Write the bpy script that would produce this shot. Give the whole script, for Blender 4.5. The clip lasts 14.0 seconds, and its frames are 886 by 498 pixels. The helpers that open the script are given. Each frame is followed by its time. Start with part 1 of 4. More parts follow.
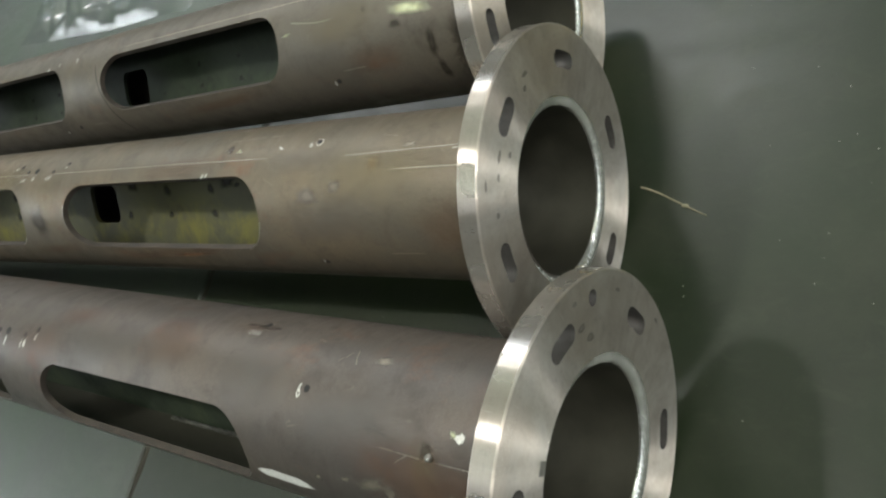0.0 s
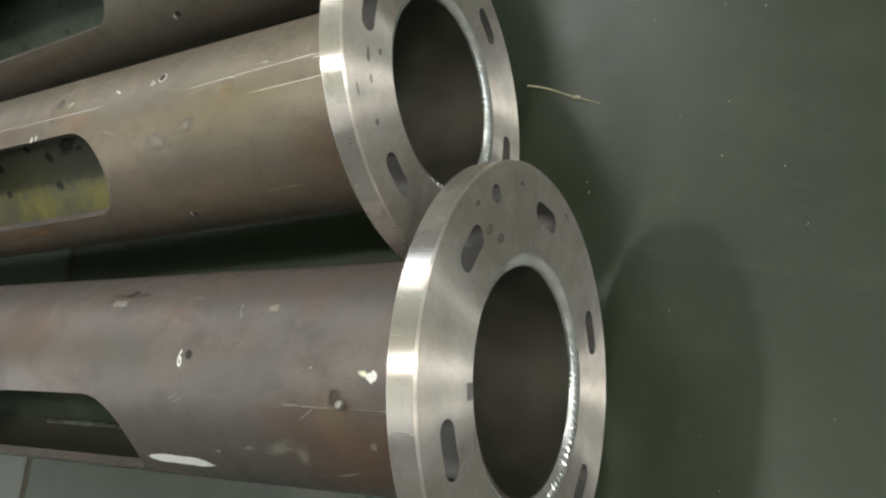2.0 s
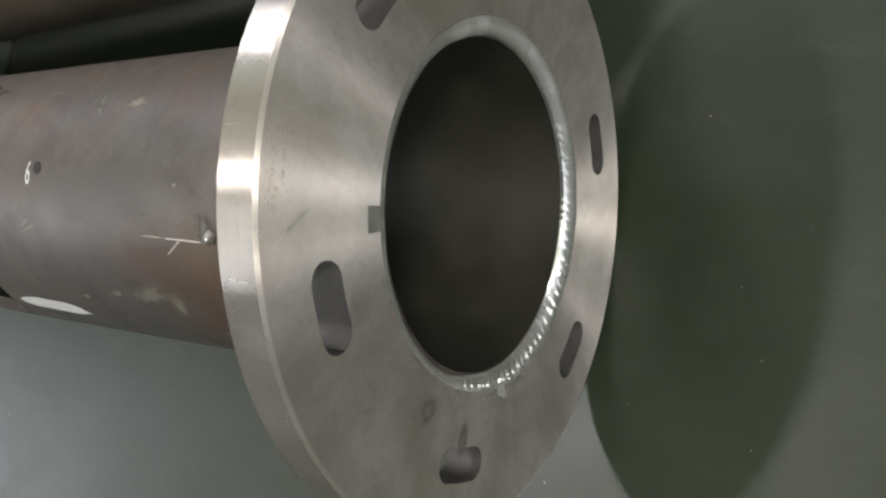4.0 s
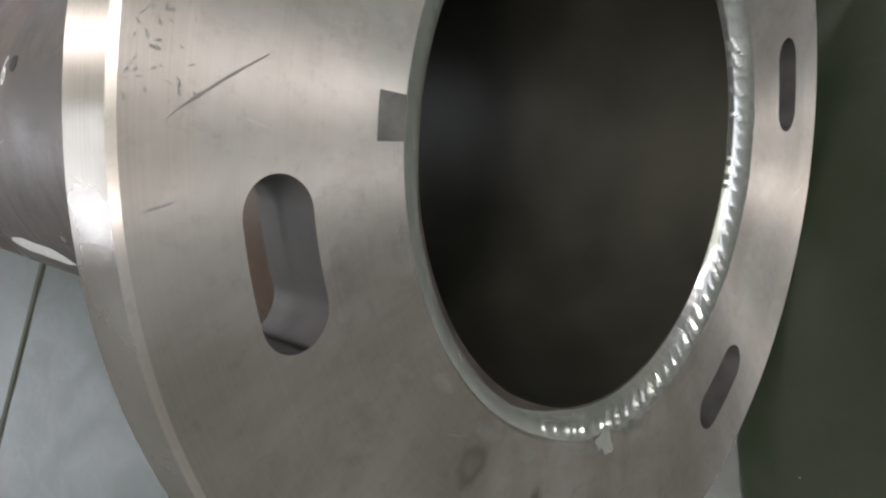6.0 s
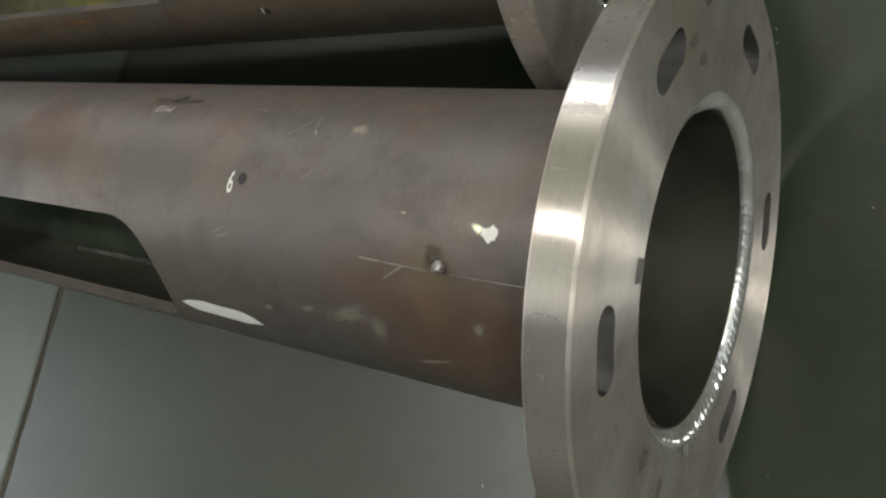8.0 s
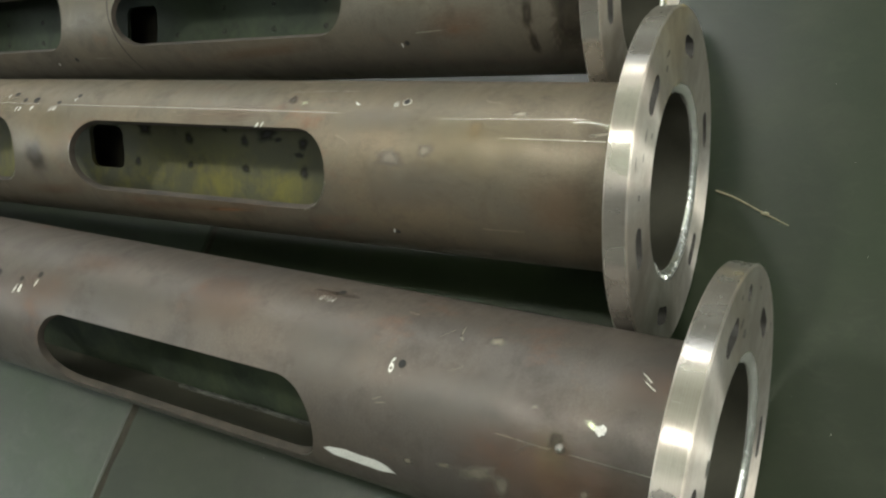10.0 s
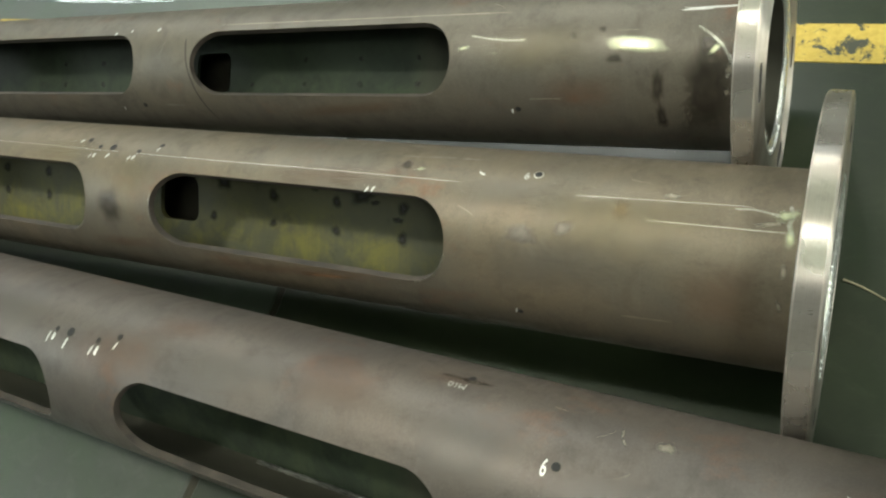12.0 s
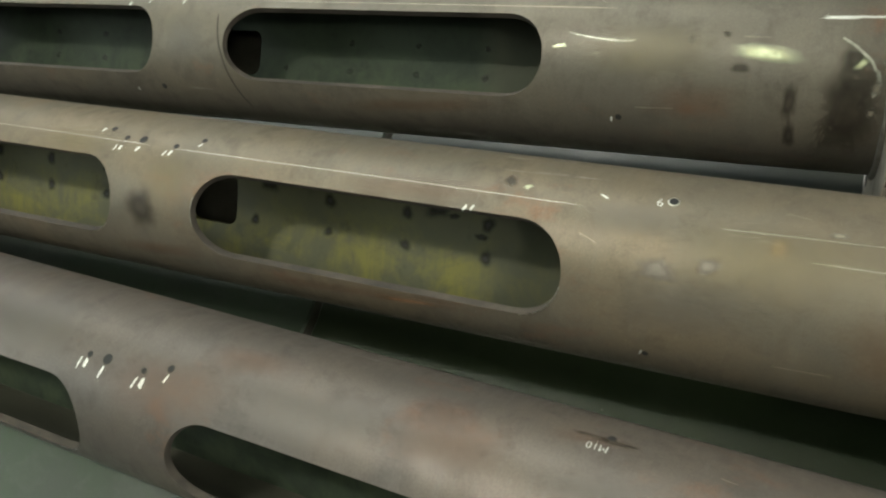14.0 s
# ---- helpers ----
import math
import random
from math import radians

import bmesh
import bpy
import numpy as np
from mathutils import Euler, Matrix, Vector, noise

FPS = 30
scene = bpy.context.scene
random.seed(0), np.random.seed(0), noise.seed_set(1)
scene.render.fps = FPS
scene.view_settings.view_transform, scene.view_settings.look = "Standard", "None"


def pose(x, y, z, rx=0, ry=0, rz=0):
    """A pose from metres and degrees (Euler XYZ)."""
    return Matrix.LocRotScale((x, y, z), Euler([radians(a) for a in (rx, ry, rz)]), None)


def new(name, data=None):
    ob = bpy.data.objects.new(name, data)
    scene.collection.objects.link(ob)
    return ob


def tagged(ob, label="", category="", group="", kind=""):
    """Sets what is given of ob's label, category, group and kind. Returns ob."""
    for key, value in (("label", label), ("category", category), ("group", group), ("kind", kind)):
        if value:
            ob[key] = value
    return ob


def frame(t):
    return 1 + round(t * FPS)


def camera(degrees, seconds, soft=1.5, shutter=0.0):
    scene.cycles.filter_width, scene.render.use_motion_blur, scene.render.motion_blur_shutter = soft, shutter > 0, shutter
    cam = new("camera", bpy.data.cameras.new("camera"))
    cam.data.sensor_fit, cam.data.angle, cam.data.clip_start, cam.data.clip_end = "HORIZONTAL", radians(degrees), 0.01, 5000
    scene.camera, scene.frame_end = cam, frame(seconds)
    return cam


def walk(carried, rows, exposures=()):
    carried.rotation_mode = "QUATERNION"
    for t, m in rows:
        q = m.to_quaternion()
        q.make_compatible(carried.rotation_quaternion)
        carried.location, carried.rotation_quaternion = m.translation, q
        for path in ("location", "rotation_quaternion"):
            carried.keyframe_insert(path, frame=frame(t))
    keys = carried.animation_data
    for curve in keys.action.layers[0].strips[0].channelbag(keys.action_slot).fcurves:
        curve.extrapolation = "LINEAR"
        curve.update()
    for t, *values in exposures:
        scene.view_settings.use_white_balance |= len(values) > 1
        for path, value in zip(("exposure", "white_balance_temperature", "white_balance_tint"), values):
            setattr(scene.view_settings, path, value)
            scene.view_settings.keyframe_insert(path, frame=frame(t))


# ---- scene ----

# ---------------------------------------------------------------- camera
cam = camera(57.15, 14.0, soft=2.3)
# seconds, x, y, z, and turns about x, y, z in degrees
ROWS = [
    (0.0, 0.3588, -0.1097, 0.9888, 30.23, 31.95, 19.87),
    (0.5, 0.3503, -0.1158, 0.9577, 26.82, 31.01, 11.63),
    (1.0, 0.3413, -0.1275, 0.9463, 25.21, 29.4, 8.08),
    (1.5, 0.3264, -0.1216, 0.9262, 22.93, 29.36, 6.92),
    (2.0, 0.3019, -0.1168, 0.8879, 20.93, 28.96, 7.1),
    (2.5, 0.2853, -0.1041, 0.8242, 15.96, 30.27, 6.47),
    (3.0, 0.2701, -0.0872, 0.7654, 11.64, 30.94, 6.17),
    (3.5, 0.2654, -0.082, 0.7056, 9.65, 31.66, 6.84),
    (6.0, 0.1682, -0.0798, 0.4704, 16.39, 40.24, 18.06),
    (6.5, 0.1552, -0.079, 0.4734, 17.04, 42.64, 18.84),
    (7.0, 0.1638, -0.0736, 0.5352, 17.84, 37.91, 18.27),
    (7.5, 0.1632, -0.0863, 0.6092, 17.78, 34.4, 18.19),
    (8.0, 0.1483, -0.1131, 0.7334, 17.92, 30.23, 16.63),
    (8.5, 0.1354, -0.144, 0.8588, 18.79, 26.38, 15.92),
    (9.0, 0.1306, -0.1939, 0.9598, 23.98, 23.45, 16.81),
    (11.5, 0.0377, -0.1823, 1.0592, 34.92, 22.5, 27.05),
    (12.0, -0.0678, -0.1901, 1.0656, 34.79, 20.23, 23.1),
    (12.5, -0.1721, -0.2327, 1.0726, 34.16, 17.23, 19.25),
    (13.0, -0.2368, -0.2221, 1.07, 33.51, 15.37, 18.58),
    (13.5, -0.2828, -0.174, 1.0712, 32.79, 15.81, 20.22),
    (14.0, -0.3098, -0.1507, 1.0669, 32.0, 15.74, 21.84),
]
EXPOSURES = [(0.0, 0.02, 6450, 10), (1.5, 0.2, 6450, 11), (3.0, 0.08, 6450, 15), (5.8, 0.06, 6300, 20), (6.6, 0.0, 6300, 20), (7.4, -0.18, 6450, 16),
             (8.6, -0.14, 6550, 12), (9.2, -0.06, 6600, 10), (11.5, 0.22, 6650, 4), (13.0, 0.3, 6700, 3), (14.0, 0.28, 6700, 4)]
walk(cam, [(t, pose(x, y, z, rx, ry, rz)) for t, x, y, z, rx, ry, rz in ROWS], EXPOSURES)

# ---------------------------------------------------------------- light
world = bpy.data.worlds.new("hall_air")
scene.world = world
world.use_nodes = True
world.node_tree.nodes["Background"].inputs[0].default_value = (0.8, 0.9, 1.0, 1)
world.node_tree.nodes["Background"].inputs[1].default_value = 0.05

LAMP_Z = 5.5
LAMP_WATTS = 116
# unseen lamps; the last two are added to brighten the flange faces
LAMP_SPOTS = [(-2.2, -0.3), (-2.6, 4.8), (-6.6, 4.8), (3.4, -0.3), (4.2, 4.8), (3.8, -2.9), (7.2, -0.3)]
for lx, ly in LAMP_SPOTS:
    data = bpy.data.lights.new("high_bay_light", "AREA")
    near = (lx, ly) == LAMP_SPOTS[0]
    data.shape, data.size, data.energy = "DISK", 0.34 if near else 0.8, LAMP_WATTS
    data.color = (1.0, 0.99, 0.93)
    new("high_bay_light", data).matrix_world = pose(lx, ly, LAMP_Z - 0.02)

# ---------------------------------------------------------------- materials
class Nodes:
    """A node material, written from the inside out."""

    def __init__(self, name):
        self.mat = bpy.data.materials.new(name)
        self.mat.use_nodes = True
        self.tree = self.mat.node_tree
        self.bsdf = self.tree.nodes["Principled BSDF"]
        self.coord = self.tree.nodes.new("ShaderNodeTexCoord").outputs["Object"]

    def node(self, kind, **inputs):
        n = self.tree.nodes.new(kind)
        for key, value in inputs.items():
            self.put(n.inputs[int(key[1:])] if key[0] == "i" and key[1:].isdigit() else n.inputs[key.replace("_", " ")], value)
        return n

    def put(self, socket, value):
        if isinstance(value, bpy.types.NodeSocket):
            self.tree.links.new(value, socket)
        else:
            socket.default_value = value

    def mapped(self, scale, source=None, offset=(0, 0, 0)):
        m = self.node("ShaderNodeMapping", Vector=source or self.coord)
        m.inputs["Scale"].default_value, m.inputs["Location"].default_value = scale, offset
        return m.outputs[0]

    def noise(self, scale, detail=4.0, rough=0.55, vector=None, distort=0.0):
        return self.node("ShaderNodeTexNoise", Vector=vector or self.coord, Scale=scale, Detail=detail, Roughness=rough,
                         Distortion=distort).outputs[0]

    def ramp(self, value, lo, hi, a=0.0, b=1.0):
        m = self.node("ShaderNodeMapRange", Value=value)
        for key, v in zip((1, 2, 3, 4), (lo, hi, a, b)):
            m.inputs[key].default_value = v
        return m.outputs[0]

    def math(self, op, a, b=0.0):
        m = self.tree.nodes.new("ShaderNodeMath")
        m.operation = op
        self.put(m.inputs[0], a)
        self.put(m.inputs[1], b)
        return m.outputs[0]

    def mix(self, fac, a, b):
        m = self.tree.nodes.new("ShaderNodeMix")
        m.data_type = "RGBA"
        self.put(m.inputs[0], fac)
        for socket, v in ((m.inputs[6], a), (m.inputs[7], b)):
            self.put(socket, v if isinstance(v, bpy.types.NodeSocket) else (*v, 1))
        return m.outputs[2]

    def bump(self, height, strength, distance=0.001, normal=None):
        b = self.node("ShaderNodeBump", Height=height, Strength=strength, Distance=distance)
        if normal:
            self.put(b.inputs["Normal"], normal)
        return b.outputs[0]

    def done(self, colour, rough, metal=0.0, normal=None, **more):
        self.put(self.bsdf.inputs["Base Color"], colour if isinstance(colour, bpy.types.NodeSocket) else (*colour, 1))
        self.put(self.bsdf.inputs["Roughness"], rough)
        self.put(self.bsdf.inputs["Metallic"], metal)
        if normal:
            self.put(self.bsdf.inputs["Normal"], normal)
        for key, value in more.items():
            self.put(self.bsdf.inputs[key.replace("_", " ")], value)
        return self.mat


def tube_steel(name, base, warm, dark, seed):
    """Oiled mill-scale steel: mottled grey-brown, rust tints, drawn-out scratches and ring marks."""
    n = Nodes(name)
    o = (seed, seed * 0.7, seed * 1.3)
    big = n.noise(5.0, 5, 0.6, n.mapped((1, 1, 1), offset=o), 0.4)
    mid = n.noise(22.0, 6, 0.65, n.mapped((1, 1, 1), offset=o), 0.3)
    rings = n.noise(14.0, 4, 0.6, n.mapped((9, 1, 1), offset=o))
    along = n.noise(60.0, 3, 0.5, n.mapped((0.06, 1, 1), offset=o))
    fine = n.noise(420.0, 3, 0.6)
    c = n.mix(n.ramp(big, 0.38, 0.66), base, warm)
    c = n.mix(n.ramp(mid, 0.5, 0.75, 0, 0.65), c, dark)
    c = n.mix(n.ramp(rings, 0.52, 0.72, 0, 0.35), c, tuple(v * 1.35 for v in base))
    rust = n.math("MULTIPLY", n.ramp(n.noise(7.0, 6, 0.7, n.mapped((1, 1.6, 1.6), offset=(seed + 3, 1, 2))), 0.58, 0.74),
                  n.ramp(mid, 0.35, 0.6))
    c = n.mix(n.math("MULTIPLY", rust, 0.55), c, (0.25, 0.11, 0.055))
    scratch = n.math("MULTIPLY", n.ramp(along, 0.7, 0.74), n.ramp(big, 0.5, 0.6))
    c = n.mix(n.math("MULTIPLY", scratch, 0.5), c, (0.42, 0.39, 0.35))
    scuff = n.noise(32.0, 7, 0.75, n.mapped((2.6, 1, 1), offset=(seed + 1, 4, 2)), 0.9)
    c = n.mix(n.math("MULTIPLY", n.ramp(scuff, 0.58, 0.74, 0, 0.4), n.ramp(big, 0.36, 0.6)), c, tuple(v * 2.0 for v in base))
    c = n.mix(n.ramp(fine, 0.35, 0.75, 0, 0.25), c, tuple(v * 0.5 for v in dark))
    rough = n.math("ADD", n.ramp(mid, 0.3, 0.7, 0.42, 0.58), n.ramp(rings, 0.4, 0.7, -0.04, 0.06))
    normal = n.bump(n.math("ADD", mid, n.math("MULTIPLY", fine, 0.35)), 0.16, 0.0015)
    return n.done(c, rough, 0.4, normal, Specular_IOR_Level=0.5)


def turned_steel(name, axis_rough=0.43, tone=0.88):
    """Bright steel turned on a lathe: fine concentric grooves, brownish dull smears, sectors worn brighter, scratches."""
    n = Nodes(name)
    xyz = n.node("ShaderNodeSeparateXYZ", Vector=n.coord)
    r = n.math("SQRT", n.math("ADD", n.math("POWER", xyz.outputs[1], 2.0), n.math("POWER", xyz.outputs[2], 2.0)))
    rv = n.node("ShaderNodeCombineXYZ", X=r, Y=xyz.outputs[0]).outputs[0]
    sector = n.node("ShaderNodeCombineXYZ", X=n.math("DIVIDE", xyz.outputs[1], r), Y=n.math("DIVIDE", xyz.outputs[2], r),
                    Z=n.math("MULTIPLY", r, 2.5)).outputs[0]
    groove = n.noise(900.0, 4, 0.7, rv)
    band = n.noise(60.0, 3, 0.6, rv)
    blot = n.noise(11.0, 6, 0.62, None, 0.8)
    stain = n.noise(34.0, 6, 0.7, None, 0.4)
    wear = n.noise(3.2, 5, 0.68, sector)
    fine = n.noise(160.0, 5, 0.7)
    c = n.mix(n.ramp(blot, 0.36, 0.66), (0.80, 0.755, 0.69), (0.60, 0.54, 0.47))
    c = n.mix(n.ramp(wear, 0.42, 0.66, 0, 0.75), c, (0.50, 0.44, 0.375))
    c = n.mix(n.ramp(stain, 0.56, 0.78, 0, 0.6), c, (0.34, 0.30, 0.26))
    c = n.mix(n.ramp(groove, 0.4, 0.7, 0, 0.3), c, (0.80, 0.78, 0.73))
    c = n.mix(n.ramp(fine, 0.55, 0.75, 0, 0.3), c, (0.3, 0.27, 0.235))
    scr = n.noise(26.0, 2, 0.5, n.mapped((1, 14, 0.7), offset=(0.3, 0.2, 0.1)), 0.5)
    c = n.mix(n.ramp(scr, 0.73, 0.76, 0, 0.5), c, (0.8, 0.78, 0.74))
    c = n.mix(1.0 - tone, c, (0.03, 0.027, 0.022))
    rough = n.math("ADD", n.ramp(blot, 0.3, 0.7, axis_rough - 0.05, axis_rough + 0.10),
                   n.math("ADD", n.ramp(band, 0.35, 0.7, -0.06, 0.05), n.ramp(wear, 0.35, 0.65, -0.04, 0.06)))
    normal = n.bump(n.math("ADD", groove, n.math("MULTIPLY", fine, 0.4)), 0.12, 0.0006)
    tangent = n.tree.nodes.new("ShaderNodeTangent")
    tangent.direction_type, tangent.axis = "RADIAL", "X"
    # kept below full metal: pale diffuse colour stands in for reflected light
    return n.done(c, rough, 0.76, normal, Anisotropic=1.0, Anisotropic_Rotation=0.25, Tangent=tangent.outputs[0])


def floor_paint(name, a, b, dusty):
    """Worn green-grey floor coating: stains, dust, pores, dull and shiny patches."""
    n = Nodes(name)
    big = n.noise(1.3, 6, 0.6, None, 0.5)
    mid = n.noise(9.0, 7, 0.68, None, 0.3)
    fine = n.noise(190.0, 4, 0.7)
    c = n.mix(n.ramp(big, 0.35, 0.68), a, b)
    c = n.mix(n.ramp(mid, 0.48, 0.8, 0, 0.5), c, dusty)
    c = n.mix(n.ramp(n.noise(4.0, 6, 0.7, n.mapped((1, 1, 1), offset=(2, 5, 0)), 0.6), 0.40, 0.66, 0, 0.6), c, (a[0] * 0.9, a[1] * 1.25, a[2] * 0.8))
    c = n.mix(n.ramp(n.noise(30.0, 5, 0.7), 0.56, 0.85, 0, 0.4), c, tuple(v * 0.5 for v in a))
    c = n.mix(n.ramp(fine, 0.62, 0.8, 0, 0.45), c, tuple(v * 1.7 for v in b))
    vor = n.node("ShaderNodeTexVoronoi", Vector=n.coord, Scale=38.0)
    speck = n.ramp(vor.outputs[0], 0.022, 0.045, 0.6, 0)
    c = n.mix(n.math("MULTIPLY", speck, n.ramp(mid, 0.5, 0.6)), c, (0.26, 0.27, 0.23))
    scuff = n.noise(17.0, 7, 0.72, n.mapped((1, 1.7, 1), offset=(3, 8, 1)), 0.8)
    c = n.mix(n.ramp(scuff, 0.52, 0.72, 0, 0.35), c, dusty)
    rough = n.math("ADD", n.ramp(mid, 0.25, 0.75, 0.37, 0.45), n.ramp(scuff, 0.42, 0.66, -0.03, 0.05))
    return n.done(c, rough, 0.0, n.bump(n.math("ADD", n.math("ADD", mid, n.math("MULTIPLY", scuff, 0.05)), n.math("MULTIPLY", fine, 0.12)), 0.17, 0.004))


def plain(name, colour, rough, metal=0.0, spread=0.3, scale=40.0):
    n = Nodes(name)
    v = n.noise(scale, 5, 0.65)
    w = n.noise(scale * 7, 3, 0.6)
    c = n.mix(n.ramp(v, 0.3, 0.7), tuple(x * (1 - spread) for x in colour), tuple(min(1, x * (1 + spread)) for x in colour))
    return n.done(c, n.ramp(v, 0.3, 0.7, rough * 0.8, min(1, rough * 1.2)), metal, n.bump(w, 0.15, 0.0008))


def primer(name, grey, green, yellow):
    """Thin greenish primer on the web plate, with yellow patches and brushed streaks."""
    n = Nodes(name)
    big = n.noise(13.0, 5, 0.65, None, 0.5)
    mid = n.noise(38.0, 5, 0.68)
    streak = n.noise(30.0, 4, 0.6, n.mapped((3.0, 0.4, 0.4)))
    c = n.mix(n.ramp(big, 0.35, 0.62), grey, green)
    xyz = n.node("ShaderNodeSeparateXYZ", Vector=n.coord)
    lane = n.ramp(n.math("SUBTRACT", xyz.outputs[2], n.math("MULTIPLY", mid, 0.09)), -0.03, -0.085)
    c = n.mix(n.math("MULTIPLY", n.math("MULTIPLY", lane, n.ramp(big, 0.44, 0.62, 0.05, 0.8)), n.ramp(streak, 0.3, 0.6, 0.3, 1)), c, yellow)
    c = n.mix(n.ramp(mid, 0.55, 0.8, 0, 0.6), c, tuple(v * 0.45 for v in grey))
    c = n.mix(n.ramp(n.math("ADD", xyz.outputs[0], n.math("MULTIPLY", mid, 0.012)), -0.575, -0.535, 0, 0.6), c, (0.075, 0.075, 0.052))
    return n.done(c, 0.65, 0.0, n.bump(mid, 0.2, 0.001), Specular_IOR_Level=0.2)


TUBE_A = tube_steel("mill_scale_steel", (0.114, 0.100, 0.090), (0.142, 0.116, 0.096), (0.066, 0.057, 0.051), 0.0)
TUBE_B = tube_steel("warm_mill_scale_steel", (0.146, 0.127, 0.098), (0.192, 0.151, 0.102), (0.086, 0.072, 0.054), 5.0)
TUBE_C = tube_steel("dark_mill_scale_steel", (0.134, 0.118, 0.095), (0.160, 0.136, 0.103), (0.066, 0.059, 0.049), 9.0)
# one steel, three tones set to how bright face, rim and chamfer look
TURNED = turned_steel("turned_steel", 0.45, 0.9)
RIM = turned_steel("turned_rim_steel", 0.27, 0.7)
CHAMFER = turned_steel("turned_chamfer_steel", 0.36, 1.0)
WELD = plain("weld_metal", (0.95, 0.95, 0.91), 0.2, 0.86, 0.04, 150.0)
WELD_SMEAR = plain("ground_weld_smear", (0.60, 0.60, 0.55), 0.5, 0.6, 0.2, 60.0)
WELD_DULL = plain("sooty_weld_metal", (0.30, 0.28, 0.25), 0.42, 0.8, 0.3, 90.0)
GROUND = plain("ground_bright_steel", (0.6, 0.57, 0.5), 0.33, 1.0, 0.25, 150.0)
INSIDE = plain("shaded_inside_steel", (0.052, 0.050, 0.037), 0.5, 0.2, 0.4, 9.0)
GROUND_DULL = plain("patchy_weld_metal", (0.15, 0.15, 0.135), 0.45, 0.6, 0.9, 22.0)
CUT_EDGE = plain("dirty_cut_edge", (0.055, 0.045, 0.036), 0.75, 0.1, 0.6, 35.0)
# bolt-slot walls: matte and much darker than the turned face
SLOT_WALL = plain("dark_matte_slot_steel", (0.092, 0.086, 0.080), 0.62, 0.25, 0.3, 60.0)
PLATE = primer("primed_plate", (0.090, 0.090, 0.062), (0.104, 0.104, 0.060), (0.19, 0.17, 0.048))
# much darker green than PLATE, used for the near and far tubes
PLATE_GREEN = primer("dark_green_plate", (0.025, 0.033, 0.023), (0.037, 0.049, 0.033), (0.052, 0.064, 0.037))
HOLE = plain("hole_shadowed_steel", (0.012, 0.012, 0.012), 0.7)
GREASE = plain("dark_grease", (0.022, 0.022, 0.017), 0.75)
CHALK = plain("white_paint_marker", (0.86, 0.86, 0.82), 0.6, 0.0, 0.1, 300.0)
SCRIBE = plain("scribed_bright_steel", (0.7, 0.68, 0.62), 0.3, 1.0, 0.2, 300.0)
STAIN = plain("oil_stain", (0.072, 0.060, 0.047), 0.33, 0.4, 0.3, 40.0)
DUSTY = plain("rubbed_steel", (0.36, 0.31, 0.25), 0.42, 0.6, 0.25, 90.0)
NOTCH = plain("dull_ground_notch", (0.30, 0.29, 0.265), 0.6, 0.5, 0.25, 90.0)
GOUGE = plain("raised_bright_burr", (0.66, 0.64, 0.59), 0.42, 0.7, 0.2, 200.0)
GROUND_FILM = plain("ground_bright_patch", (0.48, 0.50, 0.34), 0.36, 1.0, 0.3, 150.0)
RUBBED = plain("rubbed_bare_steel", (0.33, 0.295, 0.24), 0.42, 0.6, 0.25, 90.0)
RUBBED_LINE = plain("rubbed_bright_steel", (0.55, 0.54, 0.48), 0.3, 0.9, 0.2, 150.0)
RUSTY = plain("rusty_steel", (0.26, 0.14, 0.07), 0.6, 0.2, 0.3, 60.0)
DULL = plain("dull_steel_film", (0.22, 0.19, 0.16), 0.5, 0.4, 0.25, 50.0)
SMEAR = plain("dull_smear_on_steel", (0.44, 0.405, 0.36), 0.42, 0.85, 0.25, 60.0)
RUST_SPOT = plain("ochre_rust_spot", (0.27, 0.19, 0.09), 0.55, 0.2, 0.3, 30.0)
RUST_FILM = plain("thin_rust_film", (0.21, 0.11, 0.06), 0.55, 0.3, 0.3, 30.0)
GREY_FILM = plain("thin_grey_film", (0.175, 0.168, 0.162), 0.45, 0.4, 0.25, 30.0)
OCHRE_FILM = plain("thin_ochre_film", (0.23, 0.185, 0.09), 0.5, 0.3, 0.3, 30.0)
TEAL = plain("teal_plastic", (0.01, 0.10, 0.085), 0.4, 0.0, 0.2, 30.0)
OLIVE = plain("olive_plastic", (0.16, 0.18, 0.11), 0.5, 0.0, 0.2, 30.0)
FLOOR = floor_paint("green_floor_coating", (0.0125, 0.0185, 0.0085), (0.027, 0.0355, 0.0165), (0.041, 0.049, 0.029))
# a greyer, paler copy of the floor: daylight sheen is put into its colour
FLOOR_PALE = floor_paint("pale_sheen_floor_coating", (0.050, 0.060, 0.047), (0.072, 0.082, 0.066), (0.098, 0.108, 0.09))
JOINT = plain("joint_filler", (0.040, 0.037, 0.026), 0.85, 0.0, 0.5, 30.0)
SEAM = plain("dark_weld_seam", (0.045, 0.040, 0.032), 0.6, 0.3, 0.3, 60.0)
STRAW = plain("dry_straw", (0.36, 0.33, 0.22), 0.6)
CHIP = plain("metal_chip", (0.30, 0.30, 0.26), 0.5, 0.3)
WALL = plain("painted_wall", (0.22, 0.235, 0.22), 0.7, 0.0, 0.12, 2.0)
ROOF = plain("roof_sheet", (0.24, 0.25, 0.25), 0.6, 0.0, 0.15, 2.0)
# glow behind the added east windows
WINDOW_GLOW = bpy.data.materials.new("added_window_glow")
WINDOW_GLOW.use_nodes = True
WINDOW_GLOW.node_tree.nodes["Principled BSDF"].inputs["Emission Color"].default_value = (0.86, 0.95, 1.0, 1)
WINDOW_GLOW.node_tree.nodes["Principled BSDF"].inputs["Emission Strength"].default_value = 1.0
SKYLIGHT = bpy.data.materials.new("open_sky")
SKYLIGHT.use_nodes = True
